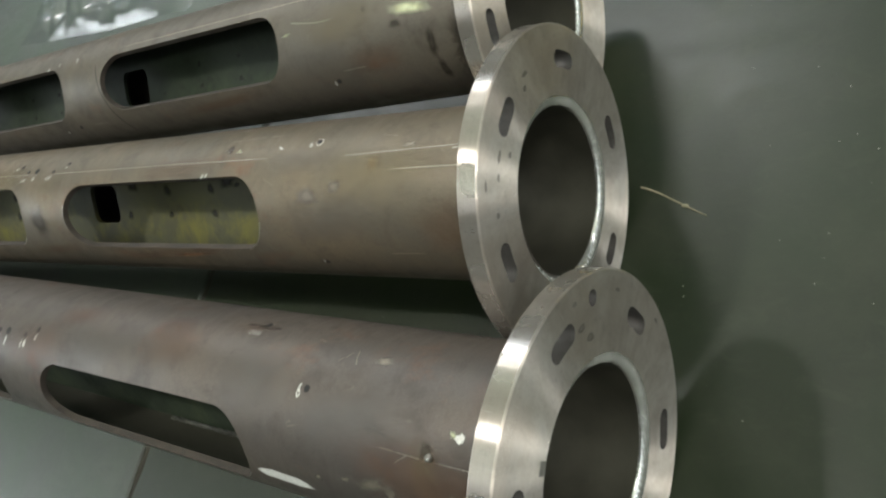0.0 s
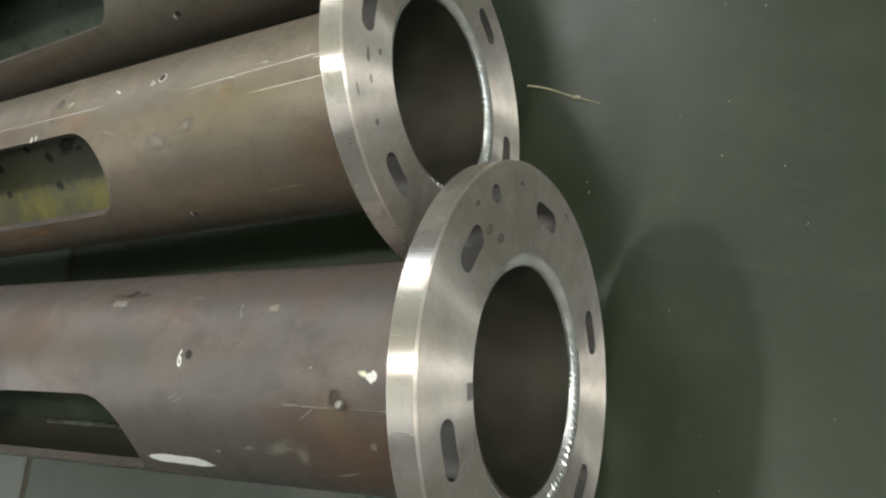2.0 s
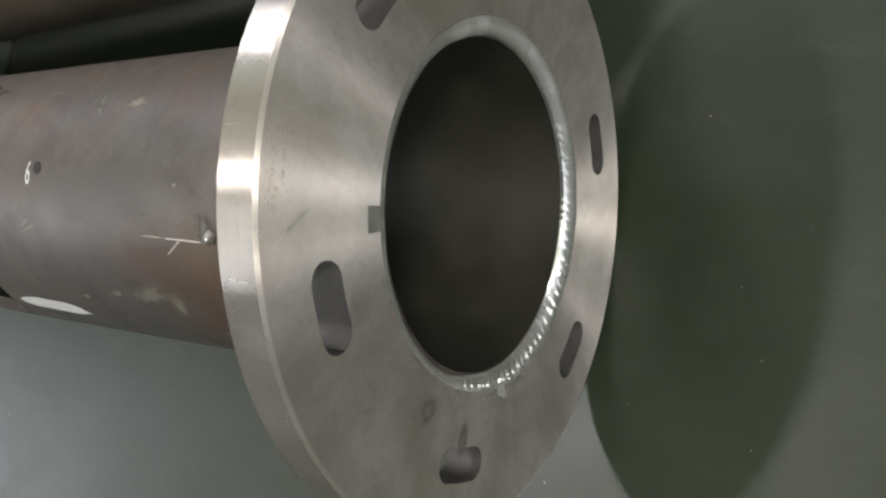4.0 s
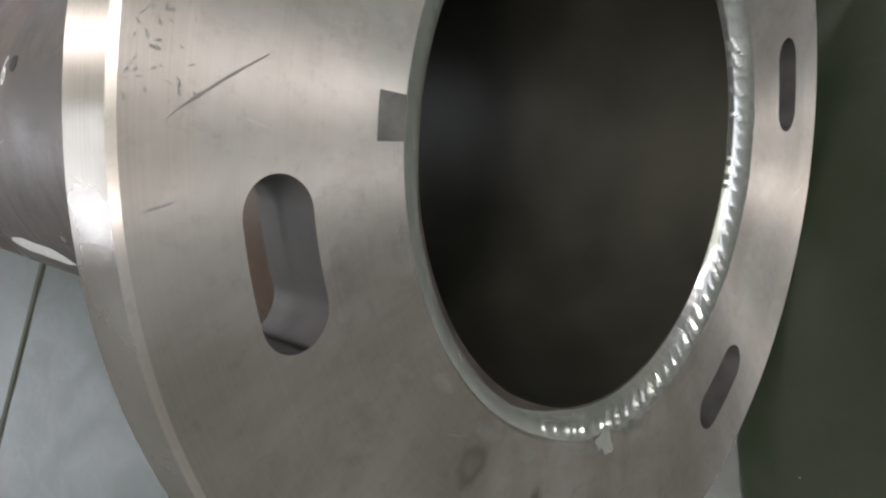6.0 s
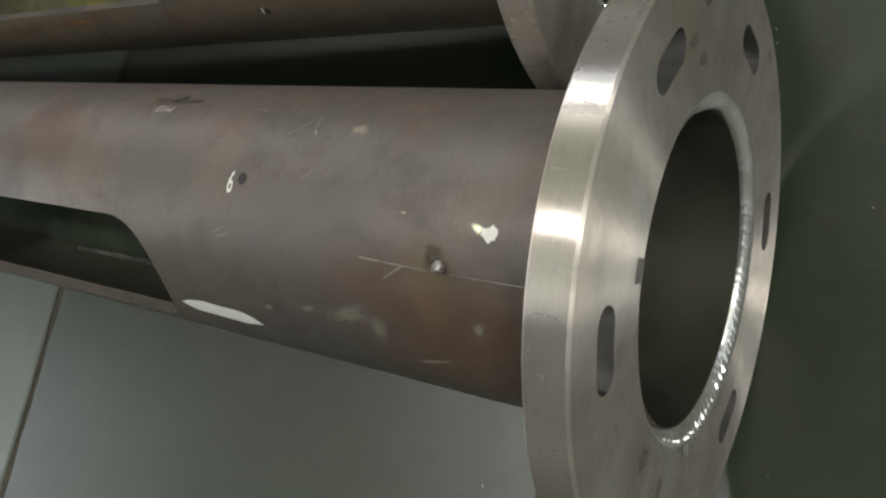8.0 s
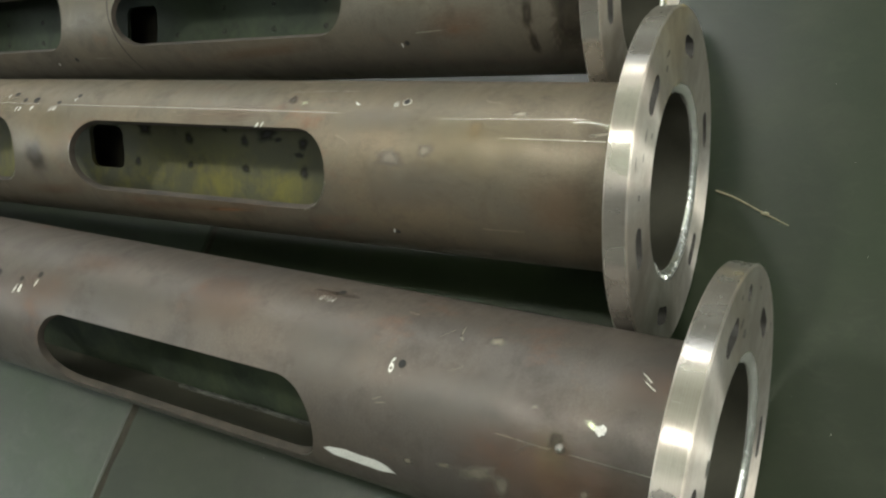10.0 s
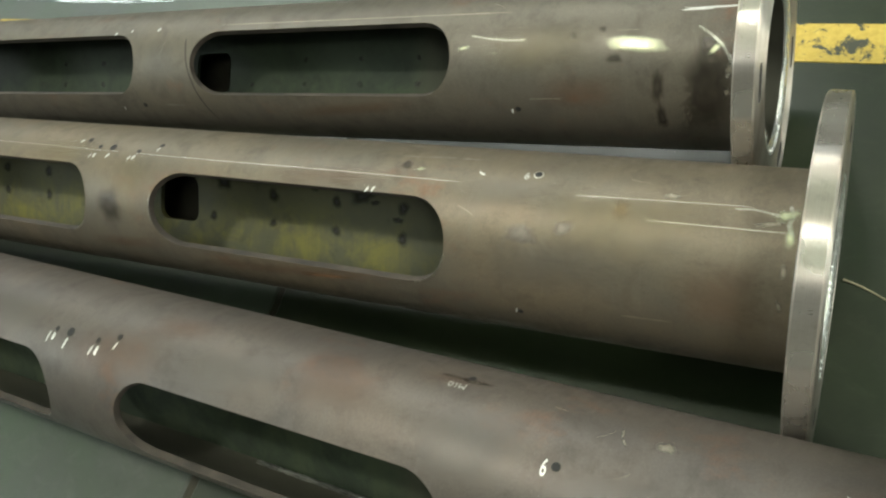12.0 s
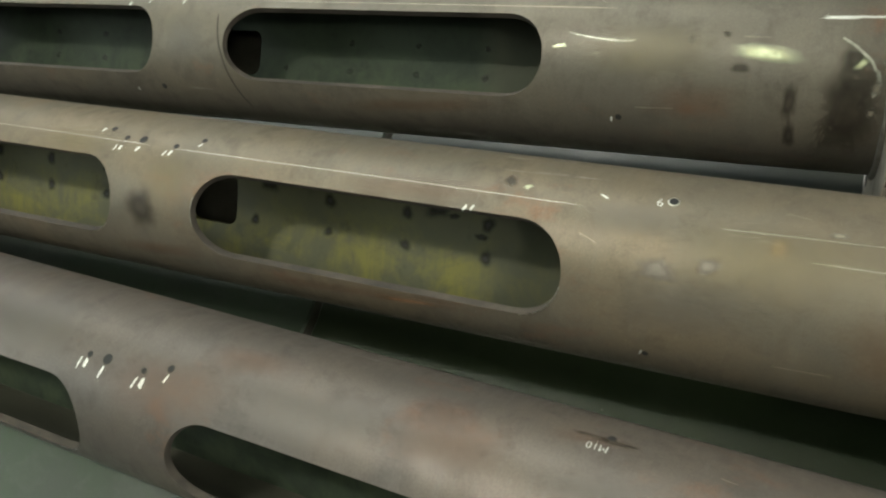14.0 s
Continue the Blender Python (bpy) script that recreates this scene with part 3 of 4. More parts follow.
def web_plate(parent, mid, material, shift):
    """The flat plate welded across the tube's bore, with rounded windows between the slots."""
    bm = bmesh.new()
    off, t, wide = -0.011, 0.008, 0.1048
    wins = [(-1.042 + shift, -0.956 + shift), (-1.75 + shift, -1.664 + shift)]

    def hole(s):
        for a, b in wins:
            if a < s < b:
                d = min(s - a, b - s)
                rr = 0.016
                return 0.037 if d >= rr else 0.037 - rr + math.sqrt(max(rr ** 2 - (rr - d) ** 2, 0))
        return 0.0

    xs = [-0.38, -0.545, -0.7, -0.85]
    for a, b in wins:
        xs += [b - 0.016 * (1 - math.cos(math.pi / 2 * k / 6)) for k in range(7)] + [b - 1e-5]
        xs += [a + 0.016 * (1 - math.cos(math.pi / 2 * k / 6)) for k in range(6, -1, -1)] + [a + 1e-5]
    xs = sorted(set(xs + [-1.2, -1.4, -1.9, -TUBE_L + 0.02]), reverse=True)
    for side in (1, -1):
        top = [[(x, off, side * (hole(x) + (wide - hole(x)) * j / 3)) for j in range(4)] for x in xs]
        low = [[(p[0], p[1] - t, p[2]) for p in row] for row in top]
        sheet(bm, top)
        sheet(bm, low)
        sheet(bm, [[row[0] for row in top], [row[0] for row in low]])
        sheet(bm, [[row[3] for row in top], [row[3] for row in low]])
        sheet(bm, [top[0], low[0]])
    ob = part("web_plate", bm, material, parent, "flat primed plate welded inside the tube", smooth=False)
    # local y is towards the slot, local z towards its upper edge
    ob.rotation_euler = (radians(mid), 0, 0)
    # z of the plate must point to smaller angles
    ob.scale = (1, 1, -1)
    return ob


def plate_spots(plate, seed, bold):
    rng = random.Random(seed)
    # thin round dark films in two rows along the plate
    for s in (-0.562, -0.678, -0.798, -0.922, -1.21, -1.33, -1.45):
        for w in (0.0215, -0.0225):
            if s == -0.922 and w > 0:
                continue
            bm = bmesh.new()
            n = 18
            size = (0.0098 if bold else 0.0055) * rng.uniform(0.75, 1.15)
            ph = [rng.uniform(0, 6.28) for _ in range(3)]
            rows = []
            for k in range(4):
                row = []
                for i in range(n):
                    a = 2 * math.pi * i / n
                    r = 1.25 * k / 3 * size * (1 + 0.12 * math.sin(2 * a + ph[0]) + 0.08 * math.sin(3 * a + ph[1]) + 0.05 * math.sin(5 * a + ph[2]))
                    row.append((s + r * math.cos(a), -0.0106, w + r * math.sin(a)))
                rows.append(row)
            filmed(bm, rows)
            part("dark_spot", bm, GREASE, plate, "", False)
    for s, w, size in ((-0.632, 0.034, 0.017), (-0.90, 0.036, 0.016), (-0.72, 0.040, 0.007), (-0.61, 0.026, 0.006), (-0.57, 0.004, 0.007)) if bold else ():
        bm = bmesh.new()
        rows = []
        for k in range(4):
            row = []
            for i in range(24):
                a = 2 * math.pi * i / 24
                r = 1.25 * k / 3 * size * (1 + 0.2 * math.sin(2 * a + s * 30) + 0.15 * math.sin(5 * a))
                row.append((s + 1.3 * r * math.cos(a), -0.0107, w + 0.8 * r * math.sin(a)))
            rows.append(row)
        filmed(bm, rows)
        part("grease_spot", bm, GREASE, plate, "", False)


def patch(name, parent, s, phi, length, width, material, seed, turn=0.0, ragged=0.25, lift=0.0003, label=""):
    """A thin uneven-edged patch of paint, stain or ground metal on the tube's skin; sizes in metres."""
    rng = random.Random(seed)
    if material in FILMS:
        ragged *= 0.35
    n, rings = 28, 6
    ph = [rng.uniform(0, 6.28) for _ in range(5)]
    rows = []
    for k in range(rings + 1):
        row = []
        for i in range(n):
            a = 2 * math.pi * i / n
            r = 1 + ragged * (0.5 * math.sin(2 * a + ph[0]) + 0.4 * math.sin(3 * a + ph[1]) + 0.4 * math.sin(6 * a + ph[2])
                              + 0.3 * math.sin(9 * a + ph[3]) + 0.25 * math.sin(13 * a + ph[4]))
            ca, sa = math.cos(a), math.sin(a)
            ca, sa = math.copysign(abs(ca) ** 0.7, ca), math.copysign(abs(sa) ** 0.7, sa)
            u, v = length / 2 * r * ca * k / rings, width / 2 * r * sa * k / rings
            u, v = u * math.cos(radians(turn)) - v * math.sin(radians(turn)), u * math.sin(radians(turn)) + v * math.cos(radians(turn))
            row.append(round_at(TUBE_R + lift, phi - math.degrees(v / TUBE_R), s + u))
        rows.append(row)
    bm = bmesh.new()
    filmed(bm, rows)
    return part(name, bm, material, parent, label)


def stroke(name, parent, pts, width, material, lift=0.0004):
    """A thin line through (s, phi) points on the tube, tapering at both ends."""
    path = []
    for (s0, p0), (s1, p1) in zip(pts[:-1], pts[1:]):
        path += [(s0 + (s1 - s0) * k / 6, p0 + (p1 - p0) * k / 6) for k in range(6)]
    path.append(pts[-1])
    rows = []
    for i, (s, p) in enumerate(path):
        a, b = path[max(i - 1, 0)], path[min(i + 1, len(path) - 1)]
        d = Vector((b[0] - a[0], -radians(b[1] - a[1]) * TUBE_R)).normalized()
        w = width / 2 * (0.35 if i in (0, len(path) - 1) else 1.0)
        rows.append([round_at(TUBE_R + lift, p + math.degrees(q * d.x * w / TUBE_R), s + q * d.y * w) for q in (1, 0, -1)])
    bm = bmesh.new()
    sheet(bm, rows)
    return part(name, bm, material, parent)


def drilled_hole(parent, s, phi, r=0.0045, rim=1.08):
    bm = bmesh.new()
    n = 16
    ring = lambda q, lift: [round_at(TUBE_R + lift, phi + math.degrees(q * math.sin(2 * math.pi * i / n) / TUBE_R), s + q * math.cos(2 * math.pi * i / n)) for i in range(n)]
    sheet(bm, [ring(r * rim, 0.0001), ring(r, 0.0006)], True)
    ob = part("drilled_hole", bm, GROUND if rim > 1.2 else CUT_EDGE, parent)
    # a flat black disc on the skin, painting the shade inside the hole
    bm = bmesh.new()
    bm.faces.new([bm.verts.new(p) for p in ring(r, 0.0005)])
    part("bore", bm, HOLE, ob, "", False)


def lettering(parent, text, s, phi, size, turn=0.0, narrow=1.0, fat=-0.012):
    """Hand-painted characters wrapped on the tube's skin."""
    curve = bpy.data.curves.new("lettering", "FONT")
    curve.body, curve.size, curve.align_x, curve.align_y, curve.offset = text, size, "CENTER", "CENTER", size * fat
    tmp = bpy.data.objects.new("lettering", curve)
    scene.collection.objects.link(tmp)
    me = bpy.data.meshes.new_from_object(tmp.evaluated_get(bpy.context.evaluated_depsgraph_get()))
    bpy.data.objects.remove(tmp)
    c, q = math.cos(radians(turn)), math.sin(radians(turn))
    for v in me.vertices:
        u, w = v.co.x * narrow * c - v.co.y * q, v.co.x * narrow * q + v.co.y * c
        v.co = round_at(TUBE_R + 0.0005, phi - math.degrees(w / TUBE_R), s + u)
    me.materials.clear()
    me.materials.append(CHALK)
    ob = new("lettering", me)
    ob.parent = parent
    ob["label"] = "white hand-painted marking"
    return ob


def marking_bar(parent, s, phi, length, width, turn, seed):
    patch("marking", parent, s, phi, length * 0.62, width * 0.8, CHALK, seed, turn, 0.2, 0.0005)


def flanged_tube(x, y, yaw, pitch, mid, first, extra, material, plate_material, label, seed, bold, shift=0.0):
    base = new("flanged_tube")
    c, s = math.cos(yaw), math.sin(yaw)
    n = Vector((c * math.cos(pitch), s * math.cos(pitch), math.sin(pitch)))
    u = Vector((-s, c, 0))
    v = n.cross(u)
    base.matrix_world = Matrix(((n.x, u.x, v.x, x), (n.y, u.y, v.y, y), (n.z, u.z, v.z, FLANGE_R), (0, 0, 0, 1)))
    tagged(base, label, "steel tube", "flanged tubes on the floor")
    tube_body(base, mid, material, FAR_SLOTS if shift else NEAR_SLOTS)
    flange_part(base, first, extra)
    fillet_bead(base, seed)
    ripple_ring("back_weld", base, TUBE_R + 0.001, -FLANGE_T - 0.002, 0.005, -1, WELD_DULL, "sooty fillet weld behind the flange", seed + 1)
    plate = web_plate(base, mid, plate_material, shift)
    plate_spots(plate, seed, bold)
    # fillet welds of the plate along the bore
    for side in (1, -1):
        rng = random.Random(seed + side)
        bm = bmesh.new()
        edge = mid - side * (90 + math.degrees(math.asin(0.011 / TUBE_RI)))
        rows = []
        for i in range(44):
            sx = -0.55 - i * 0.006
            w = 0.0032 * rng.uniform(0.6, 1.25)
            cx = round_at(TUBE_RI - 0.001, edge + side * 3.0, sx)
            rows.append([(sx, cx[1] + w * math.cos(q), cx[2] + w * math.sin(q)) for q in (2 * math.pi * k / 7 for k in range(7))])
        sheet(bm, rows, True)
        part("plate_weld", bm, GROUND_DULL, base)
    return base


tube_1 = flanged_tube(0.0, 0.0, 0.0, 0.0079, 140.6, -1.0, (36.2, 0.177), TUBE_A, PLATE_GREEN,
                      "brown-grey slotted steel tube with a bright flange, marked in white", 1, False)
tube_2 = flanged_tube(-0.1284, 0.3192, 0.0417, -0.0158, 129.5, 28.5, None, TUBE_B, PLATE,
                      "rust-tinted slotted steel tube with a yellow-stained inner plate", 2, True)
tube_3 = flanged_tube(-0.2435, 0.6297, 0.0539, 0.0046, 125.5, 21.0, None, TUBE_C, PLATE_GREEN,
                      "dark slotted steel tube with oil stains beside its flange", 3, False, -0.02)


# ---- marks, holes and wear on the nearest tube
def marked_holes(tube, holes, bars, seed):
    for s, phi, r, *rim in holes:
        drilled_hole(tube, s, phi, r, *rim)
    for i, (s, phi, length, width, turn) in enumerate(bars):
        marking_bar(tube, s, phi, length, width, turn, seed + i)


lettering(tube_1, "M10", -0.4615, 60.0, 0.0125, 180)
lettering(tube_1, "6", -0.3335, 93.2, 0.024, 0, 0.55, 0.016)
marked_holes(tube_1, [(-0.452, 51.5, 0.0045), (-0.322, 91.0, 0.0045), (-1.076, 94.6, 0.004), (-1.047, 94.3, 0.0065), (-0.988, 94.4, 0.004),
                      (-0.953, 88.5, 0.0045)],
             [(-1.087, 101.0, 0.004, 0.020, -12), (-1.077, 100.4, 0.008, 0.015, -10), (-1.049, 102.5, 0.006, 0.019, -14),
              (-0.995, 102.5, 0.004, 0.019, -16), (-0.984, 101.6, 0.009, 0.016, -12), (-0.953, 95.0, 0.004, 0.016, -16)], 40)
patch("paint_stroke", tube_1, -0.368, 151.0, 0.084, 0.0165, CHALK, 3, -2, 0.12, 0.0005, "thick white paint stroke")
patch("paint_dab", tube_1, -0.098, 99.8, 0.0095, 0.010, CHALK, 4, 30, 0.22, 0.0005)
patch("ground_spot", tube_1, -0.107, 98.6, 0.014, 0.007, GROUND_FILM, 5, -25, 0.4, 0.0004)
for s, phi, length, turn, seed in ((-0.070, 70.0, 0.016, -40, 6), (-0.066, 74.0, 0.015, -35, 7), (-0.272, 64.5, 0.018, -78, 8),
                                   (-0.268, 69.5, 0.016, -50, 9), (-0.165, 96.5, 0.008, 10, 10), (-0.182, 98.5, 0.006, 0, 11),
                                   (-0.235, 66.0, 0.010, -70, 12), (-0.225, 68.0, 0.012, -60, 13)):
    faint = seed in (8, 9, 10, 11, 12, 13)
    patch("marking", tube_1, s, phi, length, 0.003 if faint else 0.0016, RUBBED if faint else CHALK, seed, turn, 0.2, 0.0005)
stroke("scribed_line", tube_1, [(-0.178, 113.4), (-0.142, 113.9)], 0.0010, SCRIBE)
stroke("scribed_line", tube_1, [(-0.124, 113.9), (-0.040, 114.1)], 0.0010, SCRIBE)
stroke("scratch", tube_1, [(-0.178, 119.0), (-0.160, 113.0)], 0.0009, SCRIBE)
stroke("scratch", tube_1, [(-0.200, 113.0), (-0.180, 113.3)], 0.0008, DUSTY)
for s, phi, a, b, seed in ((-0.216, 136.0, 0.055, 0.024, 21), (-0.190, 139.0, 0.024, 0.032, 22), (-0.105, 131.0, 0.014, 0.015, 23),
                           (-0.30, 141.0, 0.018, 0.010, 24), (-0.255, 137.0, 0.022, 0.010, 25),
                           (-0.230, 66.5, 0.030, 0.014, 27), (-0.150, 150.0, 0.060, 0.007, 28)):
    patch("rubbed_patch", tube_1, s, phi, a, b, RUBBED, seed, 15, 0.7, 0.00025)
for s, phi, a, b, seed in ((-0.445, 54.0, 0.05, 0.007, 31), (-0.47, 53.0, 0.05, 0.006, 32)):
    patch("stain", tube_1, s, phi, a, b, STAIN, seed, 0, 0.6, 0.0002)


for s, phi, a, b, m, seed in ((-0.10, 130.0, 0.15, 0.09, RUST_FILM, 301), (-0.13, 146.0, 0.22, 0.11, RUST_FILM, 313), (-0.17, 122.0, 0.20, 0.09, RUST_FILM, 314), (-0.06, 75.0, 0.10, 0.06, RUST_FILM, 302), (-0.62, 66.0, 0.10, 0.05, RUST_FILM, 303),
                              (-0.60, 80.0, 0.16, 0.08, RUST_FILM, 304), (-0.47, 56.0, 0.10, 0.02, RUST_FILM, 305), (-0.42, 92.0, 0.16, 0.10, GREY_FILM, 306),
                              (-0.25, 100.0, 0.20, 0.06, GREY_FILM, 307), (-0.95, 100.0, 0.22, 0.09, RUST_FILM, 308), (-0.75, 90.0, 0.20, 0.07, GREY_FILM, 309),
                              (-0.14, 118.0, 0.05, 0.07, OCHRE_FILM, 310), (-0.86, 70.0, 0.16, 0.05, RUST_FILM, 311), (-1.2, 85.0, 0.25, 0.1, GREY_FILM, 312)):
    patch("tint_film", tube_1, s, phi, a, b, m, seed, 8, 0.14, 0.00015)


def tack_stud(tube, s, phi):
    """A small burnt nub of weld left on the tube."""
    bm = bmesh.new()
    rng = random.Random(5)
    bmesh.ops.create_icosphere(bm, subdivisions=3, radius=0.0044)
    for v in bm.verts:
        v.co *= 1 + 0.25 * noise.noise(v.co * 400)
        v.co.x *= 1.15
        v.co.z *= 0.8
    ob = part("tack_weld", bm, WELD_DULL, tube, "small burnt tack weld nub")
    ob.location = round_at(TUBE_R + 0.0015, phi, s)
    bm = bmesh.new()
    bmesh.ops.create_icosphere(bm, subdivisions=2, radius=0.0016)
    tip = part("tip", bm, WELD, ob)
    tip.location = (0.0015, *round_at(0.0034, phi + 12, 0)[1:])
    patch("scorch", tube, s - 0.006, phi - 3, 0.020, 0.018, STAIN, 77, 0, 0.6, 0.0003)


tack_stud(tube_1, -0.132, 112.0)
rng = random.Random(8)
for tube, count in ((tube_1, 5), (tube_2, 4), (tube_3, 3)):
    for _ in range(count):              # short handling scratches
        s, phi, along = rng.uniform(-0.42, -0.05), rng.uniform(58, 112), rng.uniform(0.008, 0.035)
        lean = rng.uniform(-7, 7)
        stroke("scratch", tube, [(s, phi), (s - along / 2, phi + lean * 0.6), (s - along, phi + lean)], rng.uniform(0.0003, 0.0005), DUSTY)


def bright_lip(tube, end, mid, q0, q1, width=0.0014):
    """A thin bright line along a tube slot's round end, from the angle q0 to q1."""
    pts = []
    for k in range(9):
        q = radians(q0 + (q1 - q0) * k / 8)
        pts.append((end - HALF + (HALF + width * 0.6) * math.cos(q), mid + math.degrees((HALF + width * 0.6) * math.sin(q) / TUBE_R)))
    stroke("bright_lip", tube, pts, width, SCRIBE)


bright_lip(tube_1, -0.429, 140.6, 35, 70)
bright_lip(tube_1, -1.074, 140.6, 50, 92)
bright_lip(tube_2, -0.429, 129.5, 12, 80)
bright_lip(tube_2, -1.074, 129.5, 40, 75, 0.001)
bright_lip(tube_2, -0.934 + 2 * HALF, 129.5, 160, 200, 0.0009)
stroke("bright_lip", tube_1, [(-0.50, 169.2), (-0.62, 169.4), (-0.75, 169.3), (-0.87, 169.2)], 0.0009, DUSTY)

# ---- on the middle tube
lettering(tube_2, "6", -0.3405, 80.0, 0.016)
marked_holes(tube_2, [(-0.327, 77.8, 0.005, 1.3), (-1.110, 77.8, 0.0045), (-1.076, 84.3, 0.004), (-1.047, 84.0, 0.006), (-0.987, 86.0, 0.004),
                      (-0.949, 78.0, 0.004), (-0.333, 169.5, 0.0035)],
             [(-1.126, 79.8, 0.006, 0.010, -20), (-1.087, 93.6, 0.004, 0.012, -20), (-1.078, 93.2, 0.007, 0.010, -20), (-1.048, 92.3, 0.007, 0.011, -25),
              (-1.000, 92.8, 0.004, 0.012, -25), (-0.991, 92.0, 0.007, 0.011, -20), (-0.950, 82.5, 0.003, 0.010, -30),
              (-0.553, 100.2, 0.006, 0.010, -30), (-0.544, 99.6, 0.004, 0.011, -30), (-0.338, 168.8, 0.003, 0.012, -15), (-0.40, 80.6, 0.018, 0.003, -30)], 140)
stroke("scribed_line", tube_2, [(-1.45, 86.3), (-1.25, 87.0), (-1.03, 87.9)], 0.0009, SCRIBE)
stroke("scribed_line", tube_2, [(-0.99, 88.1), (-0.80, 88.2), (-0.60, 88.2), (-0.42, 88.7)], 0.0009, SCRIBE)
stroke("scribed_line", tube_2, [(-0.275, 91.3), (-0.20, 90.0), (-0.08, 88.6)], 0.0008, SCRIBE)
stroke("scribed_line", tube_2, [(-0.187, 102.4), (-0.035, 102.1)], 0.0010, SCRIBE)
stroke("scratch", tube_2, [(-0.207, 159.4), (-0.152, 158.7)], 0.0010, DUSTY)
patch("ground_spot", tube_2, -0.487, 80.6, 0.014, 0.010, GROUND_FILM, 51, 30, 0.6, 0.0004)
patch("stain", tube_2, -0.510, 78.0, 0.020, 0.022, STAIN, 52, 60, 0.5, 0.0002)
patch("stain", tube_2, -1.020, 132.0, 0.062, 0.066, STAIN, 53, 20, 0.35, 0.0002)
patch("rust_spot", tube_2, -0.217, 97.5, 0.024, 0.026, RUST_SPOT, 54, 0, 0.4, 0.0003)
for s, phi, a, b, seed in ((-0.045, 92.0, 0.030, 0.018, 55), (-0.040, 104.0, 0.012, 0.030, 56), (-0.042, 122.0, 0.008, 0.020, 57), (-0.043, 140.0, 0.008, 0.016, 58),
                           (-0.060, 98.0, 0.034, 0.007, 59)):
    patch("ground_spot", tube_2, s, phi, a, b, GROUND_FILM if seed < 57 else RUBBED, seed, 10, 0.7, 0.0004)
for s, phi, a, b, seed in ((-0.165, 86.0, 0.020, 0.009, 60), (-0.33, 118.0, 0.05, 0.03, 61), (-0.28, 112.0, 0.03, 0.02, 62), (-0.62, 165.0, 0.11, 0.009, 63)):
    patch("rubbed_patch", tube_2, s, phi, a, b, RUBBED if seed == 60 else (RUSTY if seed == 63 else DULL), seed, 5, 0.6, 0.0002)

# soft colour patches; the first is an ochre tint near the flange
for s, phi, a, b, m, seed in ((-0.22, 105.0, 0.26, 0.11, OCHRE_FILM, 321), (-0.62, 92.0, 0.25, 0.04, RUST_FILM, 322), (-0.98, 110.0, 0.10, 0.09, OCHRE_FILM, 323),
                              (-1.15, 90.0, 0.20, 0.06, OCHRE_FILM, 324), (-0.70, 166.0, 0.40, 0.025, RUST_FILM, 325), (-0.30, 135.0, 0.20, 0.08, GREY_FILM, 326),
                              (-0.10, 140.0, 0.12, 0.10, RUST_FILM, 327), (-1.0, 162.0, 0.20, 0.03, RUST_FILM, 328), (-0.36, 92.0, 0.16, 0.05, GREY_FILM, 329)):
    patch("tint_film", tube_2, s, phi, a, b, m, seed, 4, 0.14, 0.00015)
for s, phi, a, b, m, seed in ((-0.30, 120.0, 0.22, 0.08, OCHRE_FILM, 341), (-0.62, 165.0, 0.30, 0.03, RUST_FILM, 342), (-0.24, 150.0, 0.14, 0.06, RUST_FILM, 343),
                              (-1.03, 120.0, 0.10, 0.10, GREY_FILM, 344)):
    patch("tint_film", tube_3, s, phi, a, b, m, seed, 4, 0.14, 0.00015)

stroke("scratch", tube_2, [(-0.098, 91.0), (-0.080, 90.2), (-0.064, 91.6), (-0.052, 93.0)], 0.0022, RUBBED_LINE)
stroke("scratch", tube_2, [(-0.044, 86.0), (-0.040, 92.0), (-0.043, 98.0), (-0.038, 104.0)], 0.0042, RUBBED_LINE)
# ---- on the far tube
stroke("scratch", tube_3, [(-0.085, 108.0), (-0.070, 113.0), (-0.052, 121.0), (-0.046, 127.0)], 0.0032, RUBBED_LINE)
stroke("scratch", tube_3, [(-0.044, 126.0), (-0.041, 134.0), (-0.046, 141.0)], 0.0045, RUBBED_LINE)
stroke("scratch", tube_3, [(-0.405, 110.0), (-0.372, 113.0), (-0.340, 114.5), (-0.318, 114.0)], 0.0015, RUBBED_LINE)
marked_holes(tube_3, [(-0.333, 163.2, 0.004), (-1.089, 164.3, 0.0045)], [(-0.342, 164.8, 0.005, 0.009, 0), (-1.149, 168.6, 0.005, 0.008, 0),
                                                                       (-1.16, 96.0, 0.006, 0.010, -20), (-1.12, 93.0, 0.004, 0.010, -20), (-1.05, 93.0, 0.006, 0.010, -20)], 170)
stroke("scratch", tube_3, [(-0.313, 155.3), (-0.264, 154.4)], 0.0012, SCRIBE)
stroke("scribed_line", tube_3, [(-0.90, 90.5), (-0.60, 90.8), (-0.35, 91.2)], 0.0012, DUSTY)
patch("ground_spot", tube_3, -0.163, 119.0, 0.092, 0.024, GROUND_FILM, 81, -4, 0.35, 0.0004, "bright ground patch")
patch("ground_spot", tube_3, -0.415, 119.0, 0.022, 0.006, GROUND_FILM, 82, 10, 0.5, 0.0004)
patch("ground_spot", tube_3, -0.365, 123.0, 0.012, 0.005, RUBBED, 83, 0, 0.5, 0.0004)
patch("ground_spot", tube_3, -0.062, 123.0, 0.026, 0.010, GROUND_FILM, 84, 45, 0.5, 0.0004)
patch("ground_spot", tube_3, -0.043, 136.0, 0.014, 0.022, RUBBED, 85, 0, 0.5, 0.0004)
patch("ground_spot", tube_3, -0.045, 150.0, 0.012, 0.012, RUBBED, 86, 0, 0.5, 0.0004)
patch("marking", tube_3, -0.075, 94.8, 0.060, 0.005, CHALK, 87, 2, 0.4, 0.0005)
